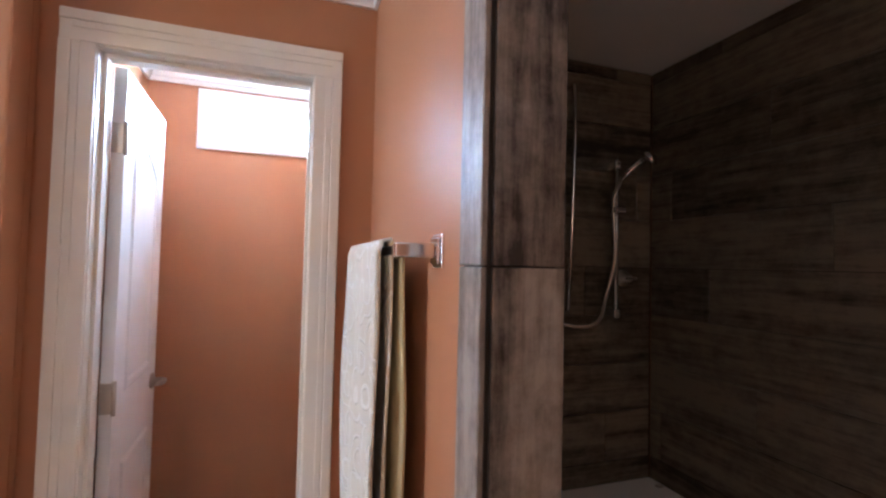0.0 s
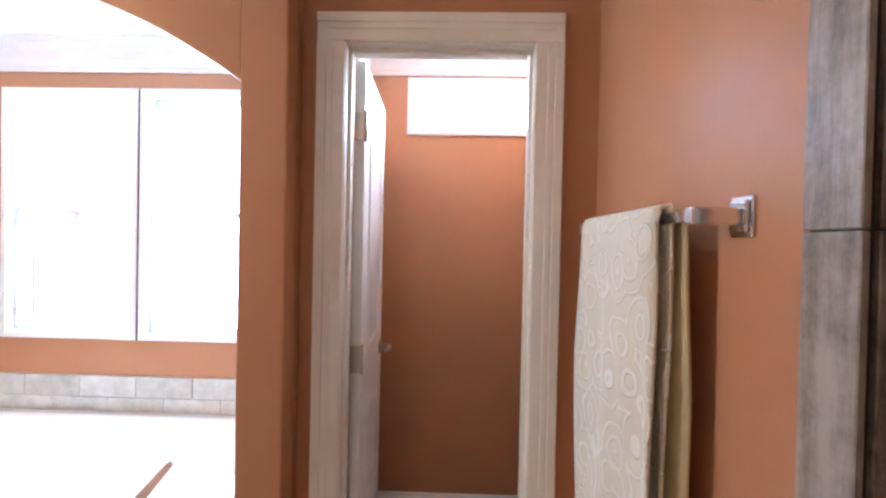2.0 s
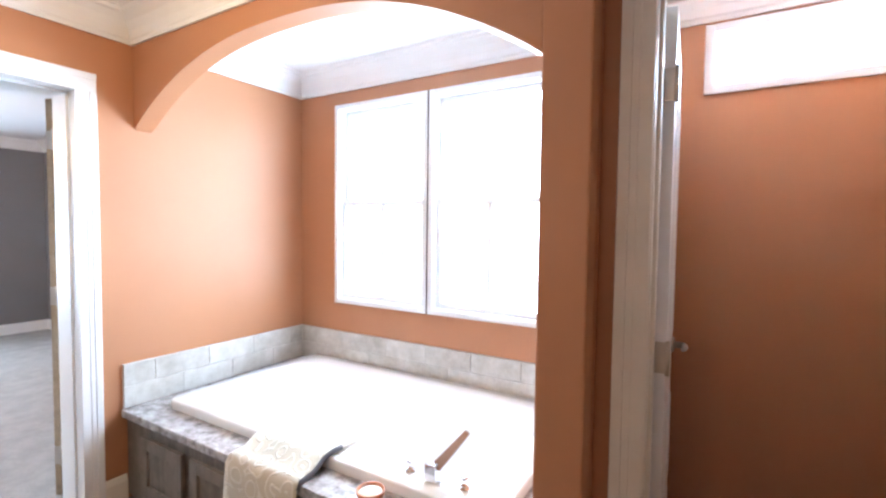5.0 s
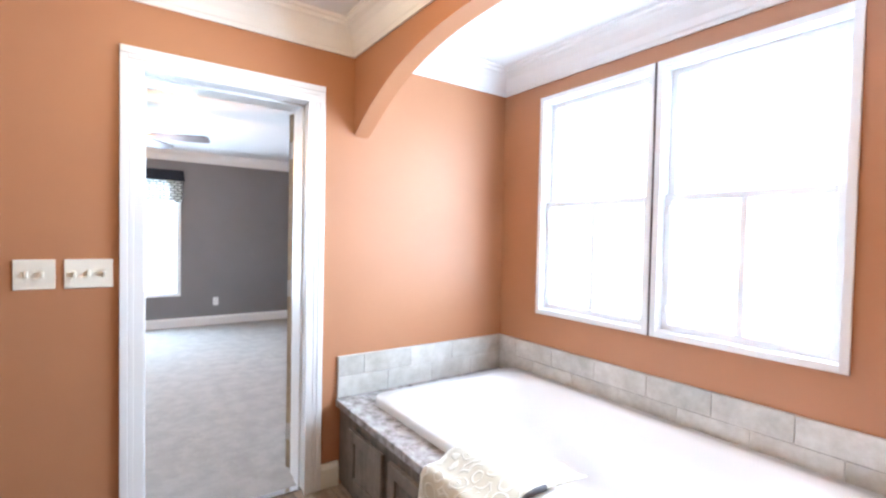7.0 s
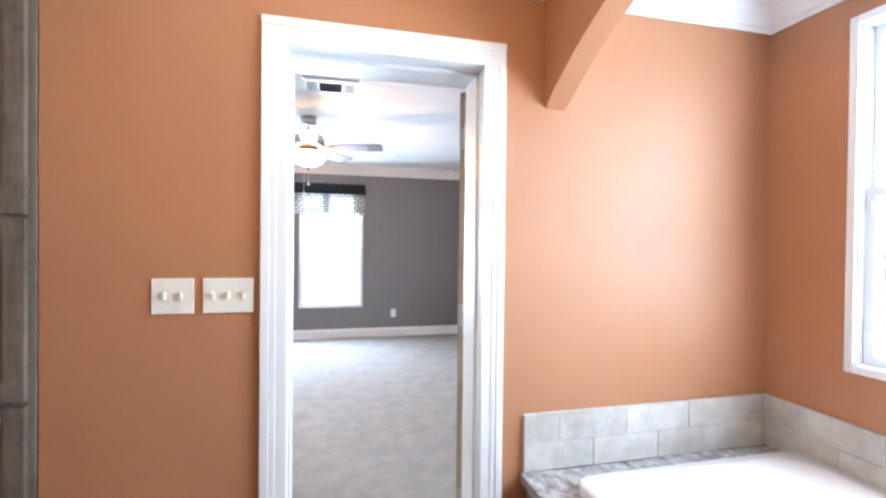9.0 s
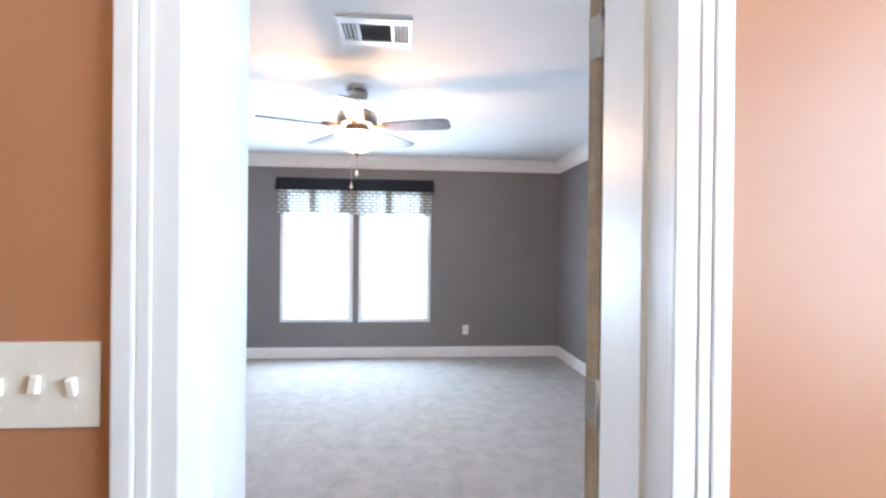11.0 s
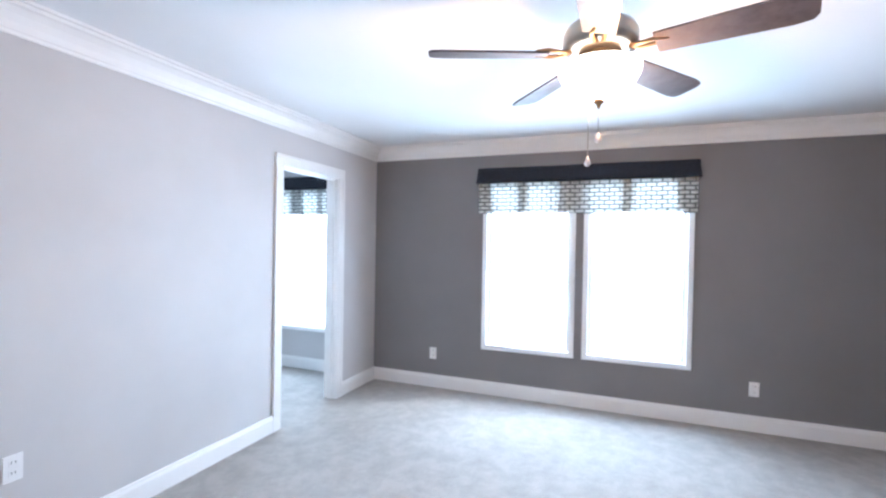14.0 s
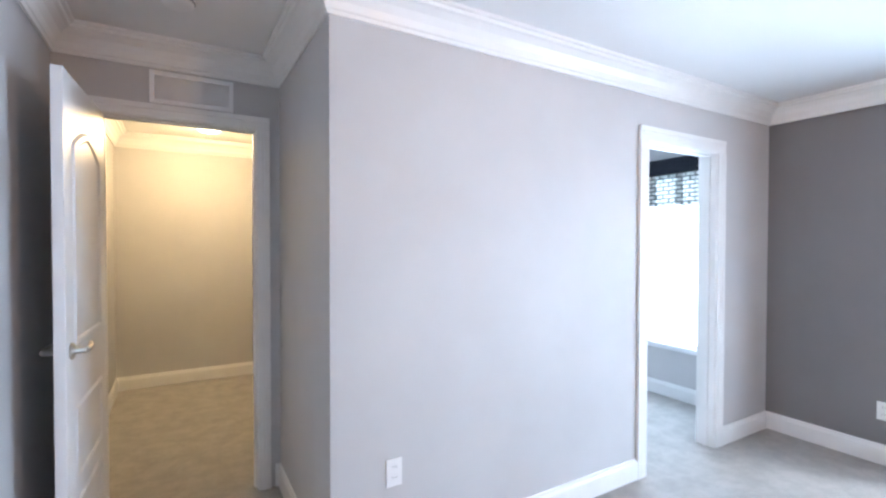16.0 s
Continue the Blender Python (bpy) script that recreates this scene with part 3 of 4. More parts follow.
# ---- windows ----
def sash_window(name, m, w, z0, z1, trim, split, muntin, label, latches=False, mat=None):
    """Single-hung window in wall axes, centred on u = 0; the wall hole is trim smaller all round; v points into the room."""
    mat = mat or VINYL_FRAME
    ob = thing(name, m, label, "window", kind="structure")
    h = w / 2
    part("window_frame", boxes(((-h, 0.001, z0), (-h + trim, 0.016, z1)), ((h - trim, 0.001, z0), (h, 0.016, z1)), ((-h + trim, 0.001, z1 - trim), (h - trim, 0.0158, z1)), ((-h + trim, 0.001, z0), (h - trim, 0.0158, z0 + trim)), bevel=0.003), mat, ob)
    part("window_reveal", boxes(((-h + trim - 0.012, -0.12, z0 + trim - 0.012), (-h + trim + 0.004, 0.001, z1 - trim + 0.012)), ((h - trim - 0.004, -0.12, z0 + trim - 0.012), (h - trim + 0.012, 0.001, z1 - trim + 0.012)),
         ((-h + trim, -0.12, z1 - trim - 0.004), (h - trim, 0.0008, z1 - trim + 0.012)), ((-h + trim, -0.12, z0 + trim - 0.012), (h - trim, 0.0008, z0 + trim + 0.004))), mat, ob)
    i, lo, hi, s = h - trim - 0.004, z0 + trim + 0.004, z1 - trim - 0.004, 0.032
    for nm, a, b, v in (("upper_sash", split - 0.016, hi, -0.075), ("lower_sash", lo, split + 0.016, -0.045)):
        if b - a < 0.1:
            continue
        bm = boxes(((-i, v - 0.014, a), (-i + s, v + 0.014, b)), ((i - s, v - 0.014, a), (i, v + 0.014, b)), ((-i + s, v - 0.0138, b - s), (i - s, v + 0.0138, b)), ((-i + s, v - 0.0138, a), (i - s, v + 0.0138, a + s)), bevel=0.003)
        if muntin and nm == "lower_sash":
            add_box(bm, (-0.014, v - 0.011, a + s), (0.014, v + 0.011, b - s), 0.002)
        sash = part(nm, bm, mat, ob)
        pane = part("pane", boxes(((-i + s - 0.004, v - 0.002, a + s - 0.004), (i - s + 0.004, v + 0.002, b - s + 0.004))), GLASS, sash, "clear window glass")
        pane.visible_shadow = False
        if latches and nm == "lower_sash":
            for z in (a + 0.10, b - 0.07):
                part("latch", boxes(((i - 0.026, v + 0.014, z - 0.02), (i - 0.006, v + 0.024, z + 0.02)), bevel=0.003), PLASTIC_WHITE, sash, "small pale sash latch")
    return ob


for n, (a, b) in enumerate(((-2.280, -1.549), (-1.537, -0.792))):
    sash_window("window_tub", wall_axes((a + b) / 2, 2.885, "-y"), b - a, 0.880, 2.192, 0.03, 1.545, True, "white single-hung window flooded with daylight", True)
structure("window_joint", boxes(((-1.5488, 2.872, 0.882), (-1.5372, 2.884, 2.19))), GAP, "dark joint between the paired windows", "joint")
structure("window_mullion", boxes(((-1.5705, 2.90, 0.905), (-1.5155, 3.02, 2.168))), VINYL_FRAME, "white mullion post between the paired windows", "mullion")
sash_window("window_toilet", wall_axes(0.241, 2.885, "-y"), 0.776, 1.974, 2.264, 0.034, 1.9, False, "white transom window high in the wall")
for n, (a, b) in enumerate(((-0.338, 0.524), (0.592, 1.464))):
    sash_window("window_bedroom", wall_axes(-7.585, (a + b) / 2, "+x"), b - a, 0.435, 2.06, 0.042, 0.48, False, "white-framed bedroom window, bright outside")
sash_window("window_next_room", wall_axes(-7.585, -2.45, "+x"), 1.08, 0.435, 2.06, 0.042, 0.48, False, "white-framed window of the next room")


# ---- valances ----
def valance(y0, y1, folds, label):
    ob = thing("valance", (-7.569, (y0 + y1) / 2, 1.735), label, "valance")
    w = (y1 - y0) / 2
    rows = []
    for z, grow, out in ((0.285, 0.012, 0.098), (0.33, 0.006, 0.094), (0.38, 0.0, 0.09), (0.425, -0.004, 0.086)):
        row = [(0.002, -w - grow, z)] + [(out + 0.006 * math.sin(k / 40 * math.pi * folds), -w - grow + (2 * w + 2 * grow) * k / 40, z) for k in range(41)] + [(0.002, w + grow, z)]
        rows.append(row)
    part("heading", thicken(sheet(rows), 0.004), NAVY, ob, "navy blue cloth heading")
    part("top_board", boxes(((0.002, -w, 0.412), (0.082, w, 0.424))), NAVY, ob)
    rows = []
    n = 120
    for z, amp in ((0.295, 0.004), (0.2, 0.009), (0.1, 0.013), (0.0, 0.016)):
        row = [(0.004, -w + 0.01, z)]
        for k in range(n + 1):
            u = k / n
            pleat = math.exp(-((u * folds * 1.0) % 1 - 0.5) ** 2 / 0.012)
            row.append((0.066 + amp * math.sin(u * math.pi * folds * 7) + amp * 1.7 * pleat * math.sin(u * math.pi * folds * 17), -w + 0.01 + (2 * w - 0.02) * u, z + 0.004 * math.sin(u * 31)))
        row.append((0.004, w - 0.01, z))
        rows.append(row)
    part("curtain", thicken(sheet(rows), 0.0015), LATTICE, ob, "white and grey-green lattice print cloth")
    for u0, u1 in ((0.01, 0.075), (0.205, 0.25), (0.40, 0.53), (0.69, 0.735), (0.915, 0.99)):
        for back in (0.016, 0.026):
            rows = [[(0.066 - back + 0.003 * math.sin(k * 1.9 + back * 90), -w + 2 * w * (u0 + (u1 - u0) * k / 10), z) for k in range(11)] for z in (0.29, 0.2, 0.1, 0.004)]
            part("gather", thicken(sheet(rows), 0.0015), LATTICE, ob, "gathered fold of the lattice cloth")
    return ob


valance(-0.372, 1.485, 4, "navy-topped valance with a pale lattice skirt")
valance(-3.08, -1.82, 3, "navy-topped lattice valance in the next room")

# ---- ceiling fan ----
fan = thing("ceiling_fan", (-5.18, 0.815, 2.43), "five-blade ceiling fan with a lit opal bowl", "ceiling fan")
part("canopy", turned([(0.068, -0.001), (0.07, -0.02), (0.066, -0.045), (0.05, -0.06), (0.02, -0.066)]), NICKEL, fan, "satin nickel canopy")
part("downrod", tube(bmesh.new(), [(0, 0, -0.06), (0, 0, -0.15)], 0.011, 14), NICKEL, fan)
part("motor_housing", turned([(0.03, -0.125), (0.085, -0.135), (0.128, -0.155), (0.14, -0.18), (0.14, -0.225), (0.12, -0.245), (0.07, -0.255)]), NICKEL, fan, "satin nickel motor housing")
part("light_fitter", turned([(0.07, -0.252), (0.085, -0.262), (0.075, -0.285), (0.10, -0.298), (0.06, -0.302)]), BRASS, fan, "coppery light fitter")
bowl = part("bowl", turned([(0.15, -0.30), (0.152, -0.312), (0.146, -0.335), (0.125, -0.37), (0.09, -0.40), (0.045, -0.418), (0.01, -0.422)], 36), BOWL, fan, "lit opal glass bowl")
bowl.visible_shadow = False
part("finial", turned([(0.008, -0.42), (0.02, -0.426), (0.018, -0.436), (0.008, -0.444), (0.005, -0.458), (0.001, -0.46)], 16), BRASS, fan)
for dx, dy, end in ((0.0, 0.0, -0.55), (0.012, -0.036, -0.64)):
    chain = part("pull_chain", tube(bmesh.new(), [(dx, dy, -0.455), (dx, dy, end)], 0.0022, 6), NICKEL, fan)
    part("pull_knob", tube(bmesh.new(), [(dx, dy, end), (dx, dy, end - 0.008), (dx, dy, end - 0.03), (dx, dy, end - 0.04)], [0.003, 0.006, 0.014, 0.004], 10), CRYSTAL, chain, "pale pull-chain knob")
for k in range(5):
    a = radians(2 + 72 * k)
    turn = Matrix.Rotation(a, 4, "Z")
    bm = bmesh.new()
    outline = [(0.20, 0.056), (0.40, 0.066), (0.595, 0.072), (0.64, 0.064), (0.655, 0.038), (0.655, -0.038), (0.64, -0.064), (0.595, -0.072), (0.40, -0.066), (0.20, -0.056)]
    top = [bm.verts.new((x, y, 0.004)) for x, y in outline]
    low = [bm.verts.new((x, y, -0.004)) for x, y in outline]
    bm.faces.new(top)
    bm.faces.new(low[::-1])
    for i in range(len(outline)):
        j = (i + 1) % len(outline)
        bm.faces.new((top[i], low[i], low[j], top[j]))
    bmesh.ops.recalc_face_normals(bm, faces=bm.faces)
    bmesh.ops.transform(bm, matrix=turn @ Matrix.Translation((0, 0, -0.255)) @ Matrix.Rotation(radians(-13), 4, "X"), verts=bm.verts)
    blade = part("blade", bm, BLADE, fan, "dark wood fan blade")
    bm = bmesh.new()
    tube(bm, [(0.09, 0, -0.235), (0.14, 0.018, -0.252), (0.20, 0.026, -0.247), (0.245, 0.012, -0.248)], 0.008, 8)
    tube(bm, [(0.09, 0, -0.235), (0.14, -0.018, -0.252), (0.20, -0.026, -0.252), (0.245, -0.012, -0.25)], 0.008, 8)
    bmesh.ops.transform(bm, matrix=turn, verts=bm.verts)
    part("blade_iron", bm, BRASS, blade, "coppery scrolled blade iron")

# ---- vents, alarm, lamp ----
vent = thing("ceiling_vent", (-4.275, 1.00, CEIL), "white ceiling air vent with a dark grille", "vent")
part("frame", boxes(((-0.15, -0.18, -0.012), (-0.09, 0.18, -0.0005)), ((0.09, -0.18, -0.012), (0.15, 0.18, -0.0005)), ((-0.09, -0.18, -0.0118), (0.09, -0.16, -0.0005)), ((-0.09, 0.16, -0.0118), (0.09, 0.18, -0.0005)), ((-0.09, -0.095, -0.0118), (0.09, -0.075, -0.0005)), ((-0.09, 0.075, -0.0118), (0.09, 0.095, -0.0005)), bevel=0.002), PLASTIC_WHITE, vent)
# Flat sheet close to the ceiling; its grey imitates the duct's shade.
part("backing", boxes(((-0.089, -0.159, -0.004), (0.089, 0.159, -0.0006))), VENT_GREY, vent, "grey sheet with the duct's shade in its colour")
for k in range(9):
    x = -0.08 + 0.02 * k
    bm = boxes(((-0.007, -0.075, -0.0009), (0.007, 0.075, 0.0009)))
    bmesh.ops.transform(bm, matrix=pose(x, 0, -0.008, 0, 35, 0), verts=bm.verts)
    part("slat", bm, VENT_GREY, vent)
for s in (-1, 1):
    for k in range(3):
        bm = boxes(((-0.085, -0.008, -0.0009), (0.085, 0.008, 0.0009)))
        bmesh.ops.transform(bm, matrix=pose(0, s * (0.107 + 0.02 * k), -0.0085, 35 * s, 0, 0), verts=bm.verts)
        part("slat", bm, PLASTIC_WHITE, vent)

grille = thing("wall_vent", pose(-3.78, -2.52, 2.122), "white louvred return-air vent above the door", "vent")
part("frame", boxes(((-0.194, 0.0005, 0), (-0.172, 0.012, 0.165)), ((0.172, 0.0005, 0), (0.194, 0.012, 0.165)), ((-0.172, 0.0005, 0), (0.172, 0.0118, 0.022)), ((-0.172, 0.0005, 0.143), (0.172, 0.0118, 0.165)), bevel=0.002), PLASTIC_WHITE, grille)
part("backing", boxes(((-0.172, 0.0006, 0.022), (0.172, 0.002, 0.143))), LIGHT_GREY, grille)
for k in range(11):
    bm = boxes(((-0.172, -0.006, -0.0008), (0.172, 0.006, 0.0008)))
    bmesh.ops.transform(bm, matrix=pose(0, 0.007, 0.028 + 0.011 * k, -62, 0, 0), verts=bm.verts)
    part("slat", bm, PLASTIC_WHITE, grille)

alarm = thing("smoke_alarm", (-3.71, -1.97, CEIL), "round white smoke alarm on the ceiling", "smoke alarm")
part("body", turned([(0.062, -0.0005), (0.065, -0.01), (0.06, -0.028), (0.045, -0.036), (0.001, -0.037)]), PLASTIC_WHITE, alarm)
part("vent_ring", turned([(0.064, -0.010), (0.0665, -0.012), (0.0665, -0.016), (0.064, -0.018)]), VENT_GREY, alarm)

dome = thing("ceiling_light", (-3.95, -4.15, CEIL), "lit frosted dome ceiling light", "ceiling light")
part("rim", turned([(0.13, -0.0005), (0.135, -0.012), (0.13, -0.022), (0.118, -0.024)]), PLASTIC_WHITE, dome)
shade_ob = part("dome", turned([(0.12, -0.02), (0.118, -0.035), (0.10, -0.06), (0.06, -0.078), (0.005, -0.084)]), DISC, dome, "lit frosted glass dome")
shade_ob.visible_shadow = False


# ---- outlets and switches ----
def outlet(m, label):
    ob = thing("outlet", m, label, "outlet", "wall outlets")
    part("plate", boxes(((-0.036, 0.0005, -0.058), (0.036, 0.006, 0.058)), bevel=0.002), PLASTIC_WHITE, ob)
    for z in (-0.022, 0.022):
        s = part("socket", boxes(((-0.017, 0.005, z - 0.015), (0.017, 0.008, z + 0.015)), bevel=0.002), PLASTIC_WHITE, ob)
        for u in (-0.007, 0.007):
            # Raised dark boxes; their colour gives the shade inside the slot holes.
            part("slot", boxes(((u - 0.0012, 0.0072, z - 0.002), (u + 0.0012, 0.0086, z + 0.008))), SLOT, s)
    return ob


outlet(pose(-7.585, -0.841, 0.343, 0, 0, -90), "white duplex outlet on the charcoal wall")
outlet(pose(-7.585, 1.906, 0.336, 0, 0, -90), "white duplex outlet on the charcoal wall")
outlet(pose(-5.035, 3.08, 0.312, 0, 0, 180), "white duplex outlet on the charcoal wall")
outlet(pose(-4.487, -1.52, 0.445), "white duplex outlet on the pale grey wall")


def switch_plate(y0, y1, gangs, label):
    ob = thing("light_switch", pose(-2.61, (y0 + y1) / 2, 1.164, 0, 0, -90), label, "light switch", "bathroom switches")
    w = (y1 - y0) / 2
    part("plate", boxes(((-w, 0.0005, -0.057), (w, 0.006, 0.057)), bevel=0.002), PLASTIC, ob)
    for k in range(gangs):
        u = (k - (gangs - 1) / 2) * 0.046
        t = boxes(((-0.005, 0, -0.012), (0.005, 0.012, 0.012)), bevel=0.002)
        bmesh.ops.transform(t, matrix=pose(u, 0.004, 0.0, 14 if k % 2 else -14, 0, 0), verts=t.verts)
        part("toggle", t, PLASTIC, ob)
        for z in (-0.03, 0.03):
            part("screw", boxes(((u - 0.003, 0.0055, z - 0.003), (u + 0.003, 0.0068, z + 0.003)), bevel=0.001), PLASTIC, ob)


switch_plate(0.454, 0.576, 2, "ivory two-gang toggle switch plate")
switch_plate(0.602, 0.756, 3, "ivory three-gang toggle switch plate")


# ---- cabinets ----
def shaker_door(parent, m, w, h, name="door"):
    """Shaker door: u 0..w, v out, z 0..h."""
    r = 0.055
    bm = boxes(((0, 0, 0), (r, 0.02, h)), ((w - r, 0, 0), (w, 0.02, h)), ((r, 0, 0), (w - r, 0.0198, r)), ((r, 0, h - r), (w - r, 0.0198, h)), bevel=0.002)
    bmesh.ops.transform(bm, matrix=m, verts=bm.verts)
    d = part(name, bm, CABINET, parent)
    bm = boxes(((r, 0.001, r), (w - r, 0.009, h - r)))
    bmesh.ops.transform(bm, matrix=m, verts=bm.verts)
    part("panel", bm, CABINET, d)
    return d


linen = thing("linen_cabinet", pose(-2.612, 0.150, 0.06, 0, 0, -90), "tall grey-brown built-in linen cabinet with stacked doors", "cabinet")
part("body", boxes(((0.002, -0.075, 0.002), (0.565, 0.006, 2.195)), bevel=0.002), CABINET, linen)
for z, h in ((0.03, 0.755), (0.80, 0.54), (1.355, 0.80)):
    shaker_door(linen, pose(0.022, 0.0065, z), 0.52, h)

vanity = thing("tub_cabinet", (-1.56, 1.74, 0.0), "grey-brown panelled cabinet base under the tub deck", "cabinet")
part("body", boxes(((-1.035, -0.004, 0.03), (1.045, 0.04, 0.425)), bevel=0.002), CABINET, vanity)
part("plinth", boxes(((-1.035, 0.012, 0.0), (1.045, 0.04, 0.03))), CABINET, vanity)
for k in range(5):
    shaker_door(vanity, wall_axes(-0.87 + 0.41 * k + 0.345, -0.0045, "-y") @ Matrix.Translation((0, 0, 0.085)), 0.345, 0.285)

# ---- tub, deck, splash tiles ----
deck = thing("tub_deck", (-1.56, 1.72, 0.425), "mottled brown stone-look tub deck with a rounded edge", "tub deck")
part("slab", boxes(((-1.048, -0.005, 0.0), (1.048, 0.155, 0.04)), ((-1.048, 0.155, 0.0), (-0.885, 1.16, 0.04)), ((0.925, 0.155, 0.0), (1.048, 1.16, 0.04)), bevel=0.006), DECK, deck)

tub = thing("bathtub", (-1.54, 2.36, 0.0), "white acrylic drop-in soaking tub", "bathtub")
bm = bmesh.new()
L, W = 0.92, 0.505
loops = []
for fx, fy, z, rnd in ((1.0, 1.0, 0.466, 0.06), (1.0, 1.0, 0.500, 0.06), (0.993, 0.988, 0.508, 0.06), (0.90, 0.80, 0.510, 0.22), (0.87, 0.76, 0.495, 0.24), (0.82, 0.70, 0.30, 0.26), (0.74, 0.60, 0.16, 0.26), (0.60, 0.42, 0.135, 0.2)):
    a, b, r = L * fx, W * fy, rnd
    loop = []
    for q, (sx, sy) in enumerate(((1, 1), (-1, 1), (-1, -1), (1, -1))):
        for k in range(9):
            ang = radians(90 * q + 90 * k / 8)
            loop.append(bm.verts.new((sx * (a - r) + r * math.cos(ang), sy * (b - r) + r * math.sin(ang), z)))
    loops.append(loop)
for one, two in zip(loops, loops[1:]):
    for k in range(len(one)):
        bm.faces.new((one[k], one[(k + 1) % len(one)], two[(k + 1) % len(two)], two[k])).smooth = True
bm.faces.new(loops[-1])
bmesh.ops.recalc_face_normals(bm, faces=bm.faces)
part("shell", bm, ACRYLIC, tub)
part("drain", turned([(0.03, 0.1355), (0.032, 0.138), (0.026, 0.14), (0.001, 0.139)], 18), CHROME, tub)

splash_left = structure("tub_splash_west", boxes(((-2.609, 1.724, 0.466), (-2.602, 2.884, 0.690))), SPLASH_GROUT, "two courses of pale stone tile behind the tub", "tiles")
splash_back = structure("tub_splash_north", boxes(((-2.601, 2.878, 0.466), (-0.512, 2.884, 0.690))), SPLASH_GROUT, "two courses of pale stone tile under the window", "tiles")

# faucet, cup, towels
tap = thing("tub_faucet", (-0.905, 1.93, 0.511), "chrome waterfall tub faucet with two lever handles", "faucet")
bm = boxes(((-0.026, -0.020, 0), (0.026, 0.020, 0.062)), bevel=0.004)
for v in bm.verts:
    if v.co.z > 0.03:
        v.co.x *= 0.8
part("base", bm, CHROME, tap)
bm = boxes(((-0.019, -0.007, 0), (0.019, 0.007, 0.17)), bevel=0.003)
for v in bm.verts:
    v.co.x *= 1 - 2.6 * v.co.z
bmesh.ops.transform(bm, matrix=pose(0.012, 0.005, 0.045, -22, 36, 0), verts=bm.verts)
part("spout", bm, CHROME, tap)
for dx, dy in ((-0.10, 0.01), (0.12, 0.015)):
    h = part("handle", turned([(0.02, 0), (0.021, 0.004), (0.012, 0.01), (0.011, 0.03), (0.014, 0.036), (0.001, 0.04)], 18), CHROME, tap, at=(dx, dy, 0))
    part("lever", boxes(((-0.005, -0.006, 0.03), (0.005, 0.05, 0.038)), bevel=0.002), CHROME, h)

cup = thing("candle_bowl", (-1.045, 1.765, 0.466), "small terracotta bowl with cream wax on the deck", "candle")
part("bowl", turned([(0.03, 0), (0.036, 0.004), (0.044, 0.03), (0.049, 0.048), (0.047, 0.052), (0.043, 0.050), (0.041, 0.042), (0.02, 0.041)], 28), TERRACOTTA, cup)
part("wax", turned([(0.0405, 0.040), (0.0402, 0.043), (0.001, 0.0425)], 24), WAX, cup)


def ripple(u, v, k):
    return 0.006 * math.sin(5.1 * u + 2.3 * v + k) + 0.004 * math.sin(11.7 * u - 4.1 * v + 2 * k)


# towel over the tub rim and deck front
tow = thing("bath_towel", (-1.52, 1.80, 0.515), "cream patterned towel draped over the tub edge", "towel")
rows = []
line = [(0.30, -0.002), (0.22, 0.004), (0.12, 0.006), (0.07, 0.006), (0.03, -0.004), (-0.02, -0.036), (-0.06, -0.040), (-0.085, -0.045), (-0.097, -0.07), (-0.100, -0.14), (-0.104, -0.24), (-0.106, -0.34), (-0.110, -0.42)]
for i, (y, z) in enumerate(line):
    flare = 0.0 if y > -0.05 else 0.03 * (i - 7) / 5
    rows.append([(-0.20 - 0.01 * i / 4 + flare * 0.2 + (0.40 + flare) * u / 16 + 0.07 * max(0.0, y) * 1.2, y - abs(ripple(u / 16 * 3, z * 4, 1)) * (1 if z < -0.05 else 0), z + (abs(ripple(u / 16 * 3, y * 5, 2)) if z > -0.05 else 0)) for u in range(17)])
part("cloth", thicken(sheet(rows), 0.004), TOWEL, tow)
# Separate dark strip laid on for the towel's edge fold.
rows = [[(0.185 + 0.014 * u / 4 + 0.08 * max(0, y), y, z + 0.006 + 0.01 * math.sin(u)) for u in range(5)] for y, z in line[2:9]]
part("edge_fold", thicken(sheet(rows), 0.003), TOWEL_FOLD, tow, "thin dark strip standing in for the towel's edge fold")

# towel bar on the wing wall
bar = thing("towel_bar", (0.535, 1.495, 1.468), "square chrome towel bar on the terracotta wall", "towel bar")
part("rail", boxes(((-0.078, -0.29, -0.009), (-0.066, 0.29, 0.009)), bevel=0.002), CHROME, bar)
for s in (-1, 1):
    p = part("bracket", boxes(((-0.006, s * 0.285 - 0.026, -0.03), (-0.0005, s * 0.285 + 0.026, 0.03)), ((-0.012, s * 0.285 - 0.021, -0.024), (-0.006, s * 0.285 + 0.021, 0.024)), ((-0.082, s * 0.285 - 0.011, -0.013), (-0.012, s * 0.285 + 0.011, 0.013)), bevel=0.003), CHROME, bar)
hang = thing("hand_towel", (0.463, 1.488, 1.480), "cream scroll-patterned towel folded over the chrome bar", "towel")


def drape(y0, y1, front, back, lift, bottom_f, bottom_b, k):
    path = ([(front, bottom_f * (12 - i) / 12) for i in range(12)] if bottom_f < -0.1 else []) + [(front, -0.014), (front * 0.7, 0.004 + lift), (0.0, 0.010 + lift), (back * 0.7, 0.004 + lift), (back, -0.014)] + [(back, bottom_b * i / 10) for i in range(1, 11)]
    rows = []
    for x, z in path:
        drop = min(1.0, -z / 0.3) if z < 0 else 0
        rows.append([(x + drop * ripple(u / 14 * 2.2, z * 1.5, k), y0 + (y1 - y0) * u / 14 + drop * 0.01 * (u / 14 - 0.5), z) for u in range(15)])
    return thicken(sheet(rows), 0.006)


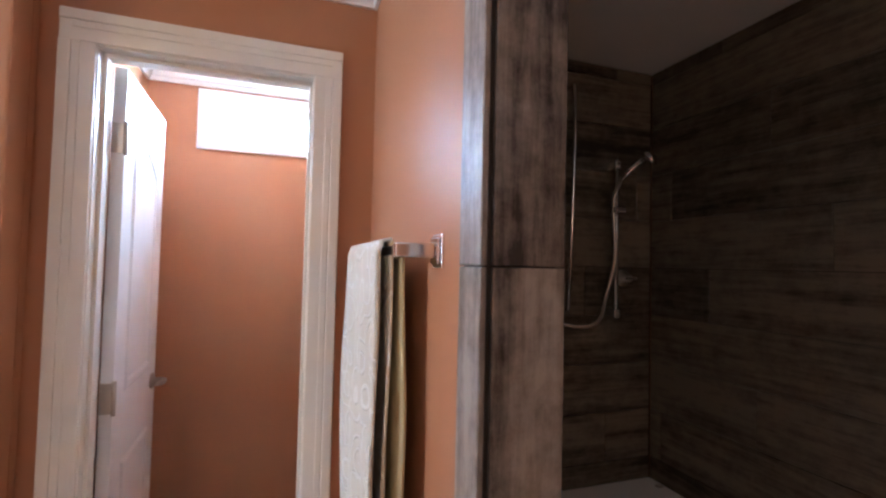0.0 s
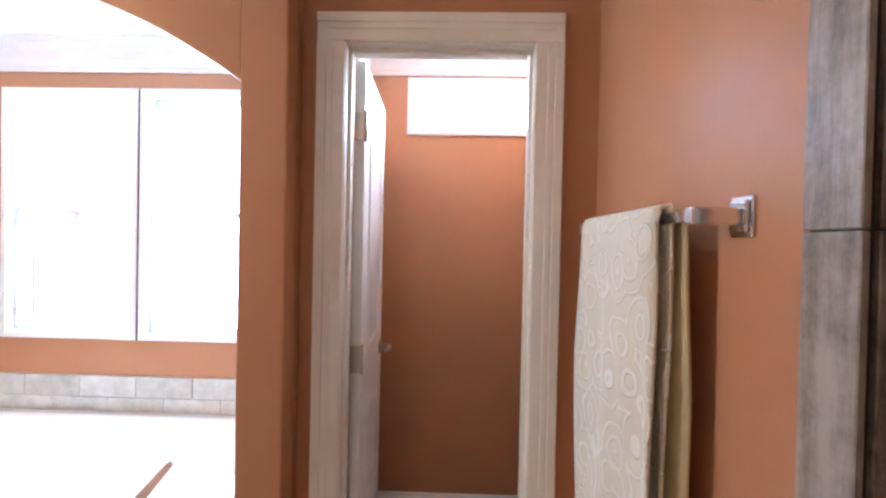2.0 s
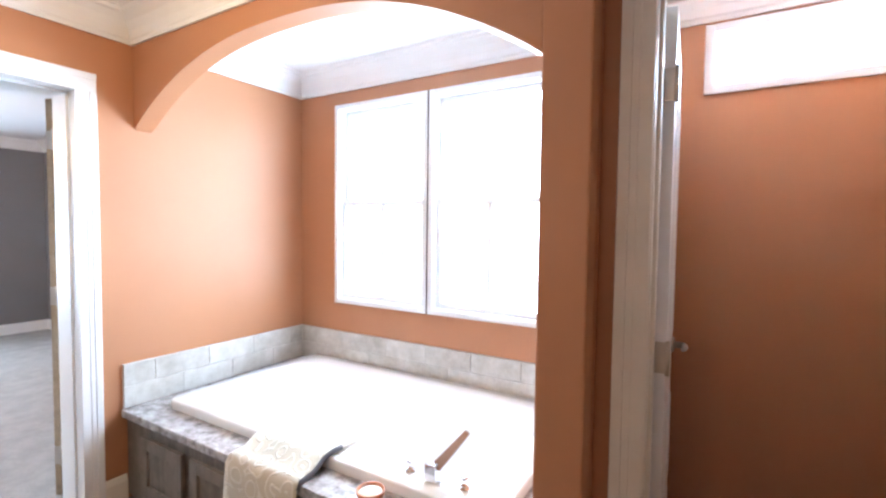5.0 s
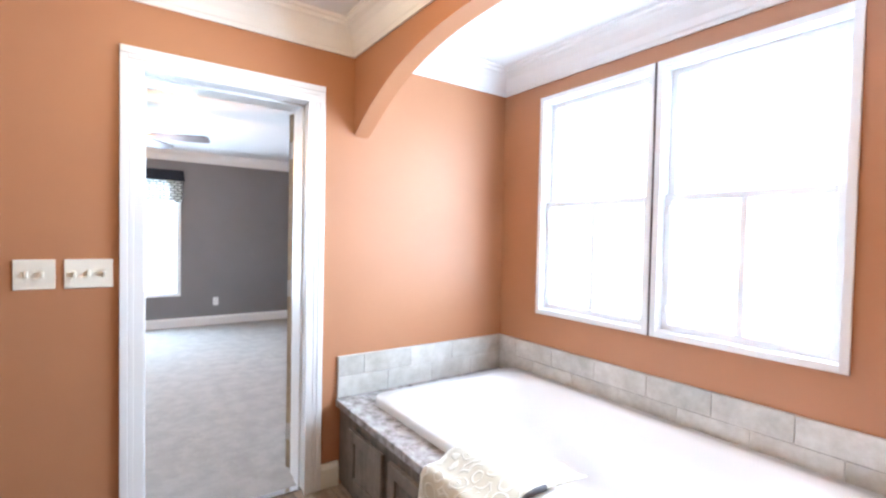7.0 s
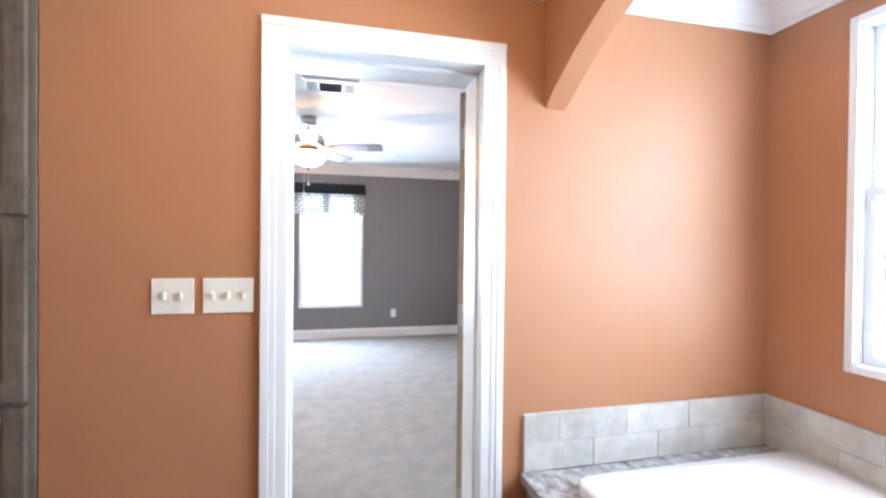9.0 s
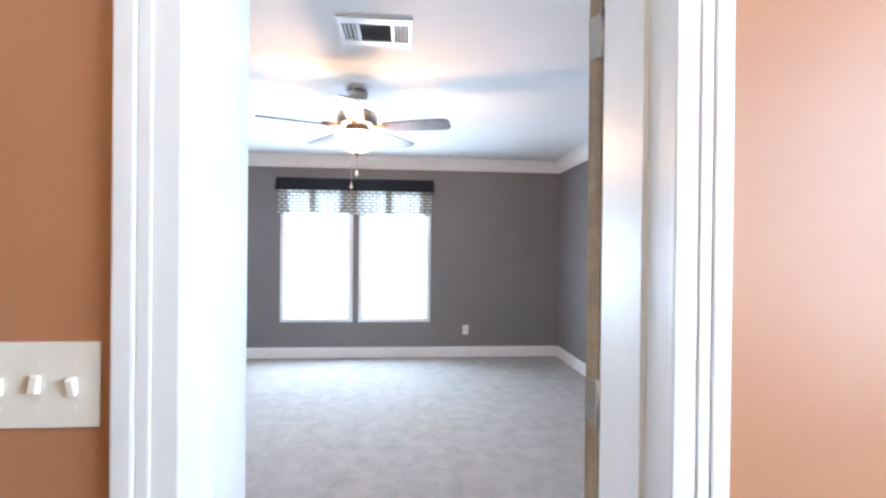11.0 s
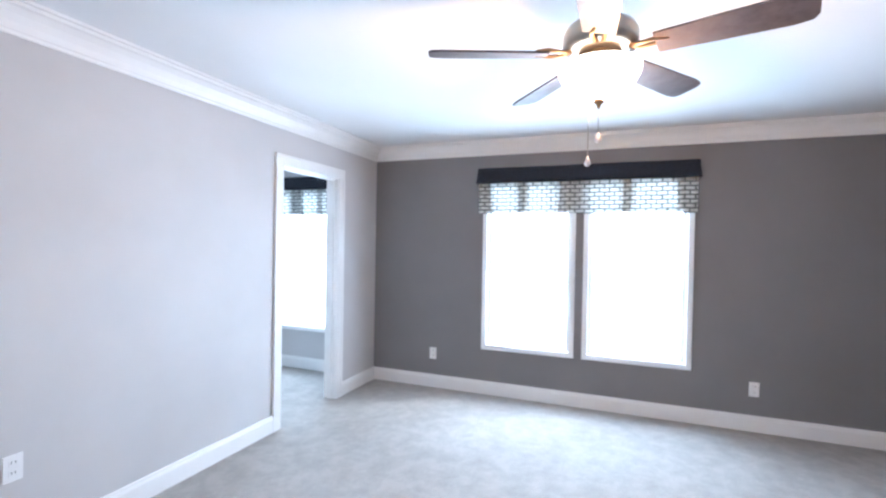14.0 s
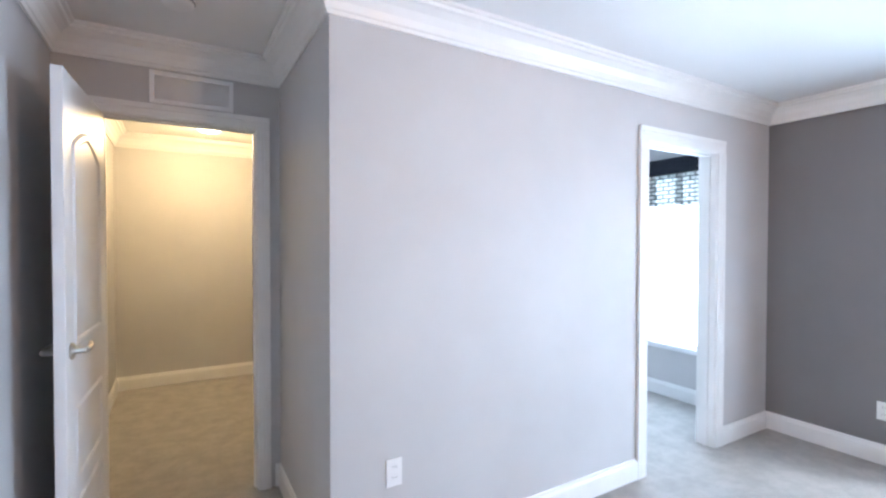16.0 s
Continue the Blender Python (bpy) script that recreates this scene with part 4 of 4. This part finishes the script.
part("front_layer", drape(-0.205, 0.225, -0.026, 0.004, 0.004, -0.74, -0.72, 1), TOWEL, hang)
part("rear_layer", drape(-0.215, 0.205, -0.004, 0.024, -0.004, -0.022, -0.75, 3), TOWEL_BACK, hang, "tan underside of the towel")

# ---- shower fittings ----
shower = thing("hand_shower", (1.55, 2.03, 1.25), "hand shower on a slide bar with a looping hose", "shower set")
part("slide_bar", tube(bmesh.new(), [(0, -0.05, 0.0), (0, -0.05, 0.64)], 0.011, 12), CHROME, shower)
for z in (0.012, 0.62):
    part("bar_bracket", boxes(((-0.014, -0.062, z - 0.018), (0.014, -0.0005, z + 0.018)), bevel=0.004), CHROME, shower)
part("slider", boxes(((-0.022, -0.078, 0.42), (0.026, -0.038, 0.445)), bevel=0.004), CHROME, shower)
part("head_holder", tube(bmesh.new(), [(0.005, -0.06, 0.55), (0.04, -0.09, 0.60), (0.075, -0.12, 0.635)], [0.010, 0.011, 0.014]), CHROME, shower)
bm = turned([(0.001, 0.02), (0.02, 0.018), (0.034, 0.006), (0.036, -0.004), (0.03, -0.008), (0.001, -0.009)], 20)
bmesh.ops.transform(bm, matrix=pose(0.09, -0.135, 0.64, 40, 25, 0), verts=bm.verts)
part("spray_head", bm, CHROME, shower)
hose = [(0.01, -0.065, 0.56)] + [(-0.015 - 0.18 * (k / 14) ** 3, -0.06 + 0.01 * math.sin(k), 0.56 - 0.60 * math.sin(k / 14 * math.pi * 0.53)) for k in range(1, 15)] + [(-0.235, -0.03, -0.03), (-0.255, -0.006, -0.028)]
part("hose", tube(bmesh.new(), hose, 0.0075, 8), NICKEL, shower, "flexible metal hose")
valve = thing("shower_valve", (1.625, 2.03, 1.405), "small chrome shower lever on the tiled wall", "shower valve")
bm = turned([(0.001, 0), (0.035, 0), (0.035, 0.006), (0.016, 0.012), (0.015, 0.045), (0.001, 0.046)], 20)
bmesh.ops.transform(bm, matrix=pose(0, 0, 0, 90, 0, 0), verts=bm.verts)
part("escutcheon", bm, NICKEL, valve)
part("lever", boxes(((-0.02, -0.054, -0.007), (0.03, -0.042, 0.007)), bevel=0.003), CHROME, valve)
# Thin chrome riser standing in for the shower pipe, down to the hose end.
riser = thing("shower_riser", (1.345, 2.03, 1.60), "slim upright chrome shower pipe on the tiled wall", "rail")
part("rail", tube(bmesh.new(), [(0, -0.001, 0.58), (0, -0.045, 0.575), (0.002, -0.05, 0.4), (-0.006, -0.05, 0.0), (-0.02, -0.05, -0.32), (-0.02, -0.001, -0.33)], 0.008, 10), CHROME, riser)
seat = thing("shower_bench", (1.24, 1.83, 0.0), "white moulded shower bench along the tiled wall", "bench")
part("seat_top", boxes(((-0.58, -0.24, 0.535), (0.53, 0.195, 0.565)), bevel=0.01), ACRYLIC, seat)
part("seat_front", boxes(((-0.58, -0.225, 0.05), (0.53, -0.20, 0.536)), bevel=0.004), ACRYLIC, seat)
part("drain_mark", turned([(0.016, 0.5655), (0.016, 0.567), (0.001, 0.567)], 16), NICKEL, seat, "small grey drain", at=(0.50, 0.11, 0))
pan = thing("shower_pan", (1.24, 1.50, 0.0), "low white shower pan", "shower pan")
part("tray", boxes(((-0.585, -0.42, -0.005), (0.535, 0.52, 0.045)), bevel=0.01), ACRYLIC, pan)


# ---- pieces: splash tiles, shower tiles, floor planks ----
def block_mesh(name, size, mat, chamfer=0.0015):
    bm = boxes(((-size[0] / 2, -size[1] / 2, -size[2] / 2), (size[0] / 2, size[1] / 2, size[2] / 2)))
    bmesh.ops.bevel(bm, geom=bm.edges[:], offset=chamfer, segments=1, affect="EDGES")
    return mesh_of(name, bm, mat)


def piece(name, data, parent, place):
    ob = new(name, data)
    ob.parent = parent
    ob.location = place
    return ob


G = 0.0025


def tile_field(name, parent, mat, origin, u_axis, length, height, tw, th, thick_axis, offset, thick=0.009):
    """Courses of tiles on an upright wall from origin, along x or y, each course shifted by part of a tile."""
    cache, rnd = {}, random.Random(7)
    z, course = 0.0, 0
    while z < height - 0.01:
        hh = min(th, height - z)
        u = -tw * ((course * offset) % 1.0)
        while u < length - 0.005:
            a, b = max(0.0, u), min(length, u + tw)
            if b - a > 0.02:
                w = b - a - G
                key = (round(w, 3), round(hh, 3))
                if key not in cache:
                    s = (w, thick, hh - G) if u_axis == "x" else (thick, w, hh - G)
                    cache[key] = block_mesh(name, s, mat)
                mid_u = (a + b) / 2
                lift = rnd.uniform(-0.0008, 0.0008)
                if u_axis == "x":
                    place = (origin[0] + mid_u, origin[1] + lift, origin[2] + z + hh / 2)
                else:
                    place = (origin[0] + lift, origin[1] + mid_u, origin[2] + z + hh / 2)
                piece(name, cache[key], parent, place)
            u += tw
        z += th
        course += 1


tile_field("tile", splash_left, SPLASH_TILE, (-2.599, 1.724, 0.467), "y", 1.15, 0.223, 0.30, 0.1115, "x", 0.5)
tile_field("tile", splash_back, SPLASH_TILE, (-2.592, 2.875, 0.467), "x", 2.08, 0.223, 0.30, 0.1115, "y", 0.5)
shower_back = structure("shower_tiles_back", boxes(((0.655, 2.040, 0.05), (1.772, 2.044, 2.30))), GROUT, "dark wood-look plank tiles in the shower", "tiles")
tile_field("tile", shower_back, TILE_DARK, (0.657, 2.035, 0.05), "x", 1.115, 2.25, 1.0, 0.20, "y", 0.37)
shower_side = structure("shower_tiles_side", boxes(((1.785, 0.20, 0.0), (1.789, 2.036, 2.30))), GROUT, "dark wood-look plank tiles on the shower's long wall", "tiles")
tile_field("tile", shower_side, TILE_DARK, (1.780, 0.20, 0.05), "y", 1.83, 2.25, 1.0, 0.20, "x", 0.41)
shower_west = structure("shower_tiles_west", boxes(((0.6455, 1.025, 0.05), (0.649, 2.036, 2.30))), GROUT, "dark wood-look plank tiles behind the wing wall", "tiles")
tile_field("tile", shower_west, TILE_DARK, (0.654, 1.03, 0.05), "y", 1.0, 2.25, 1.0, 0.20, "x", 0.41)
# upright planks wrapping the end of the wing wall
wing = structure("wing_wall_tiles", boxes(((0.5345, 1.017, 0.0), (0.645, 1.0245, CEIL)), ((0.5325, 1.017, 0.0), (0.5345, 1.085, CEIL))), GROUT, "weathered wood-look tiles wrapping the wall end", "tiles")
for z0, z1 in ((0.0, 0.23), (0.232, 1.442), (1.444, CEIL)):
    piece("tile", block_mesh("tile", (0.113, 0.010, z1 - z0), TILE_UPRIGHT), wing, (0.6005, 1.011, (z0 + z1) / 2))
    piece("tile", block_mesh("tile", (0.010, 0.080, z1 - z0), TILE_UPRIGHT), wing, (0.5295, 1.0460, (z0 + z1) / 2))

# floor planks
rnd = random.Random(11)
full = block_mesh("plank", (1.214, 0.178, 0.006), VINYL, 0.001)
cut = {}
row, y = 0, -2.29
while y < 2.88:
    x = -2.655 - 1.218 * ((row * 0.37) % 1.0)
    while x < 1.78:
        a, b = max(x, -2.655), min(x + 1.214, 1.78)
        if b - a > 0.04:
            if b - a > 1.21:
                data = full
            else:
                key = round(b - a, 3)
                cut[key] = data = cut.get(key) or block_mesh("plank", (b - a, 0.178, 0.006), VINYL, 0.001)
            piece("plank", data, bath_floor, ((a + b) / 2, y + 0.09, -0.003 + rnd.uniform(-0.0003, 0.0003)))
        x += 1.218
    y += 0.181
    row += 1
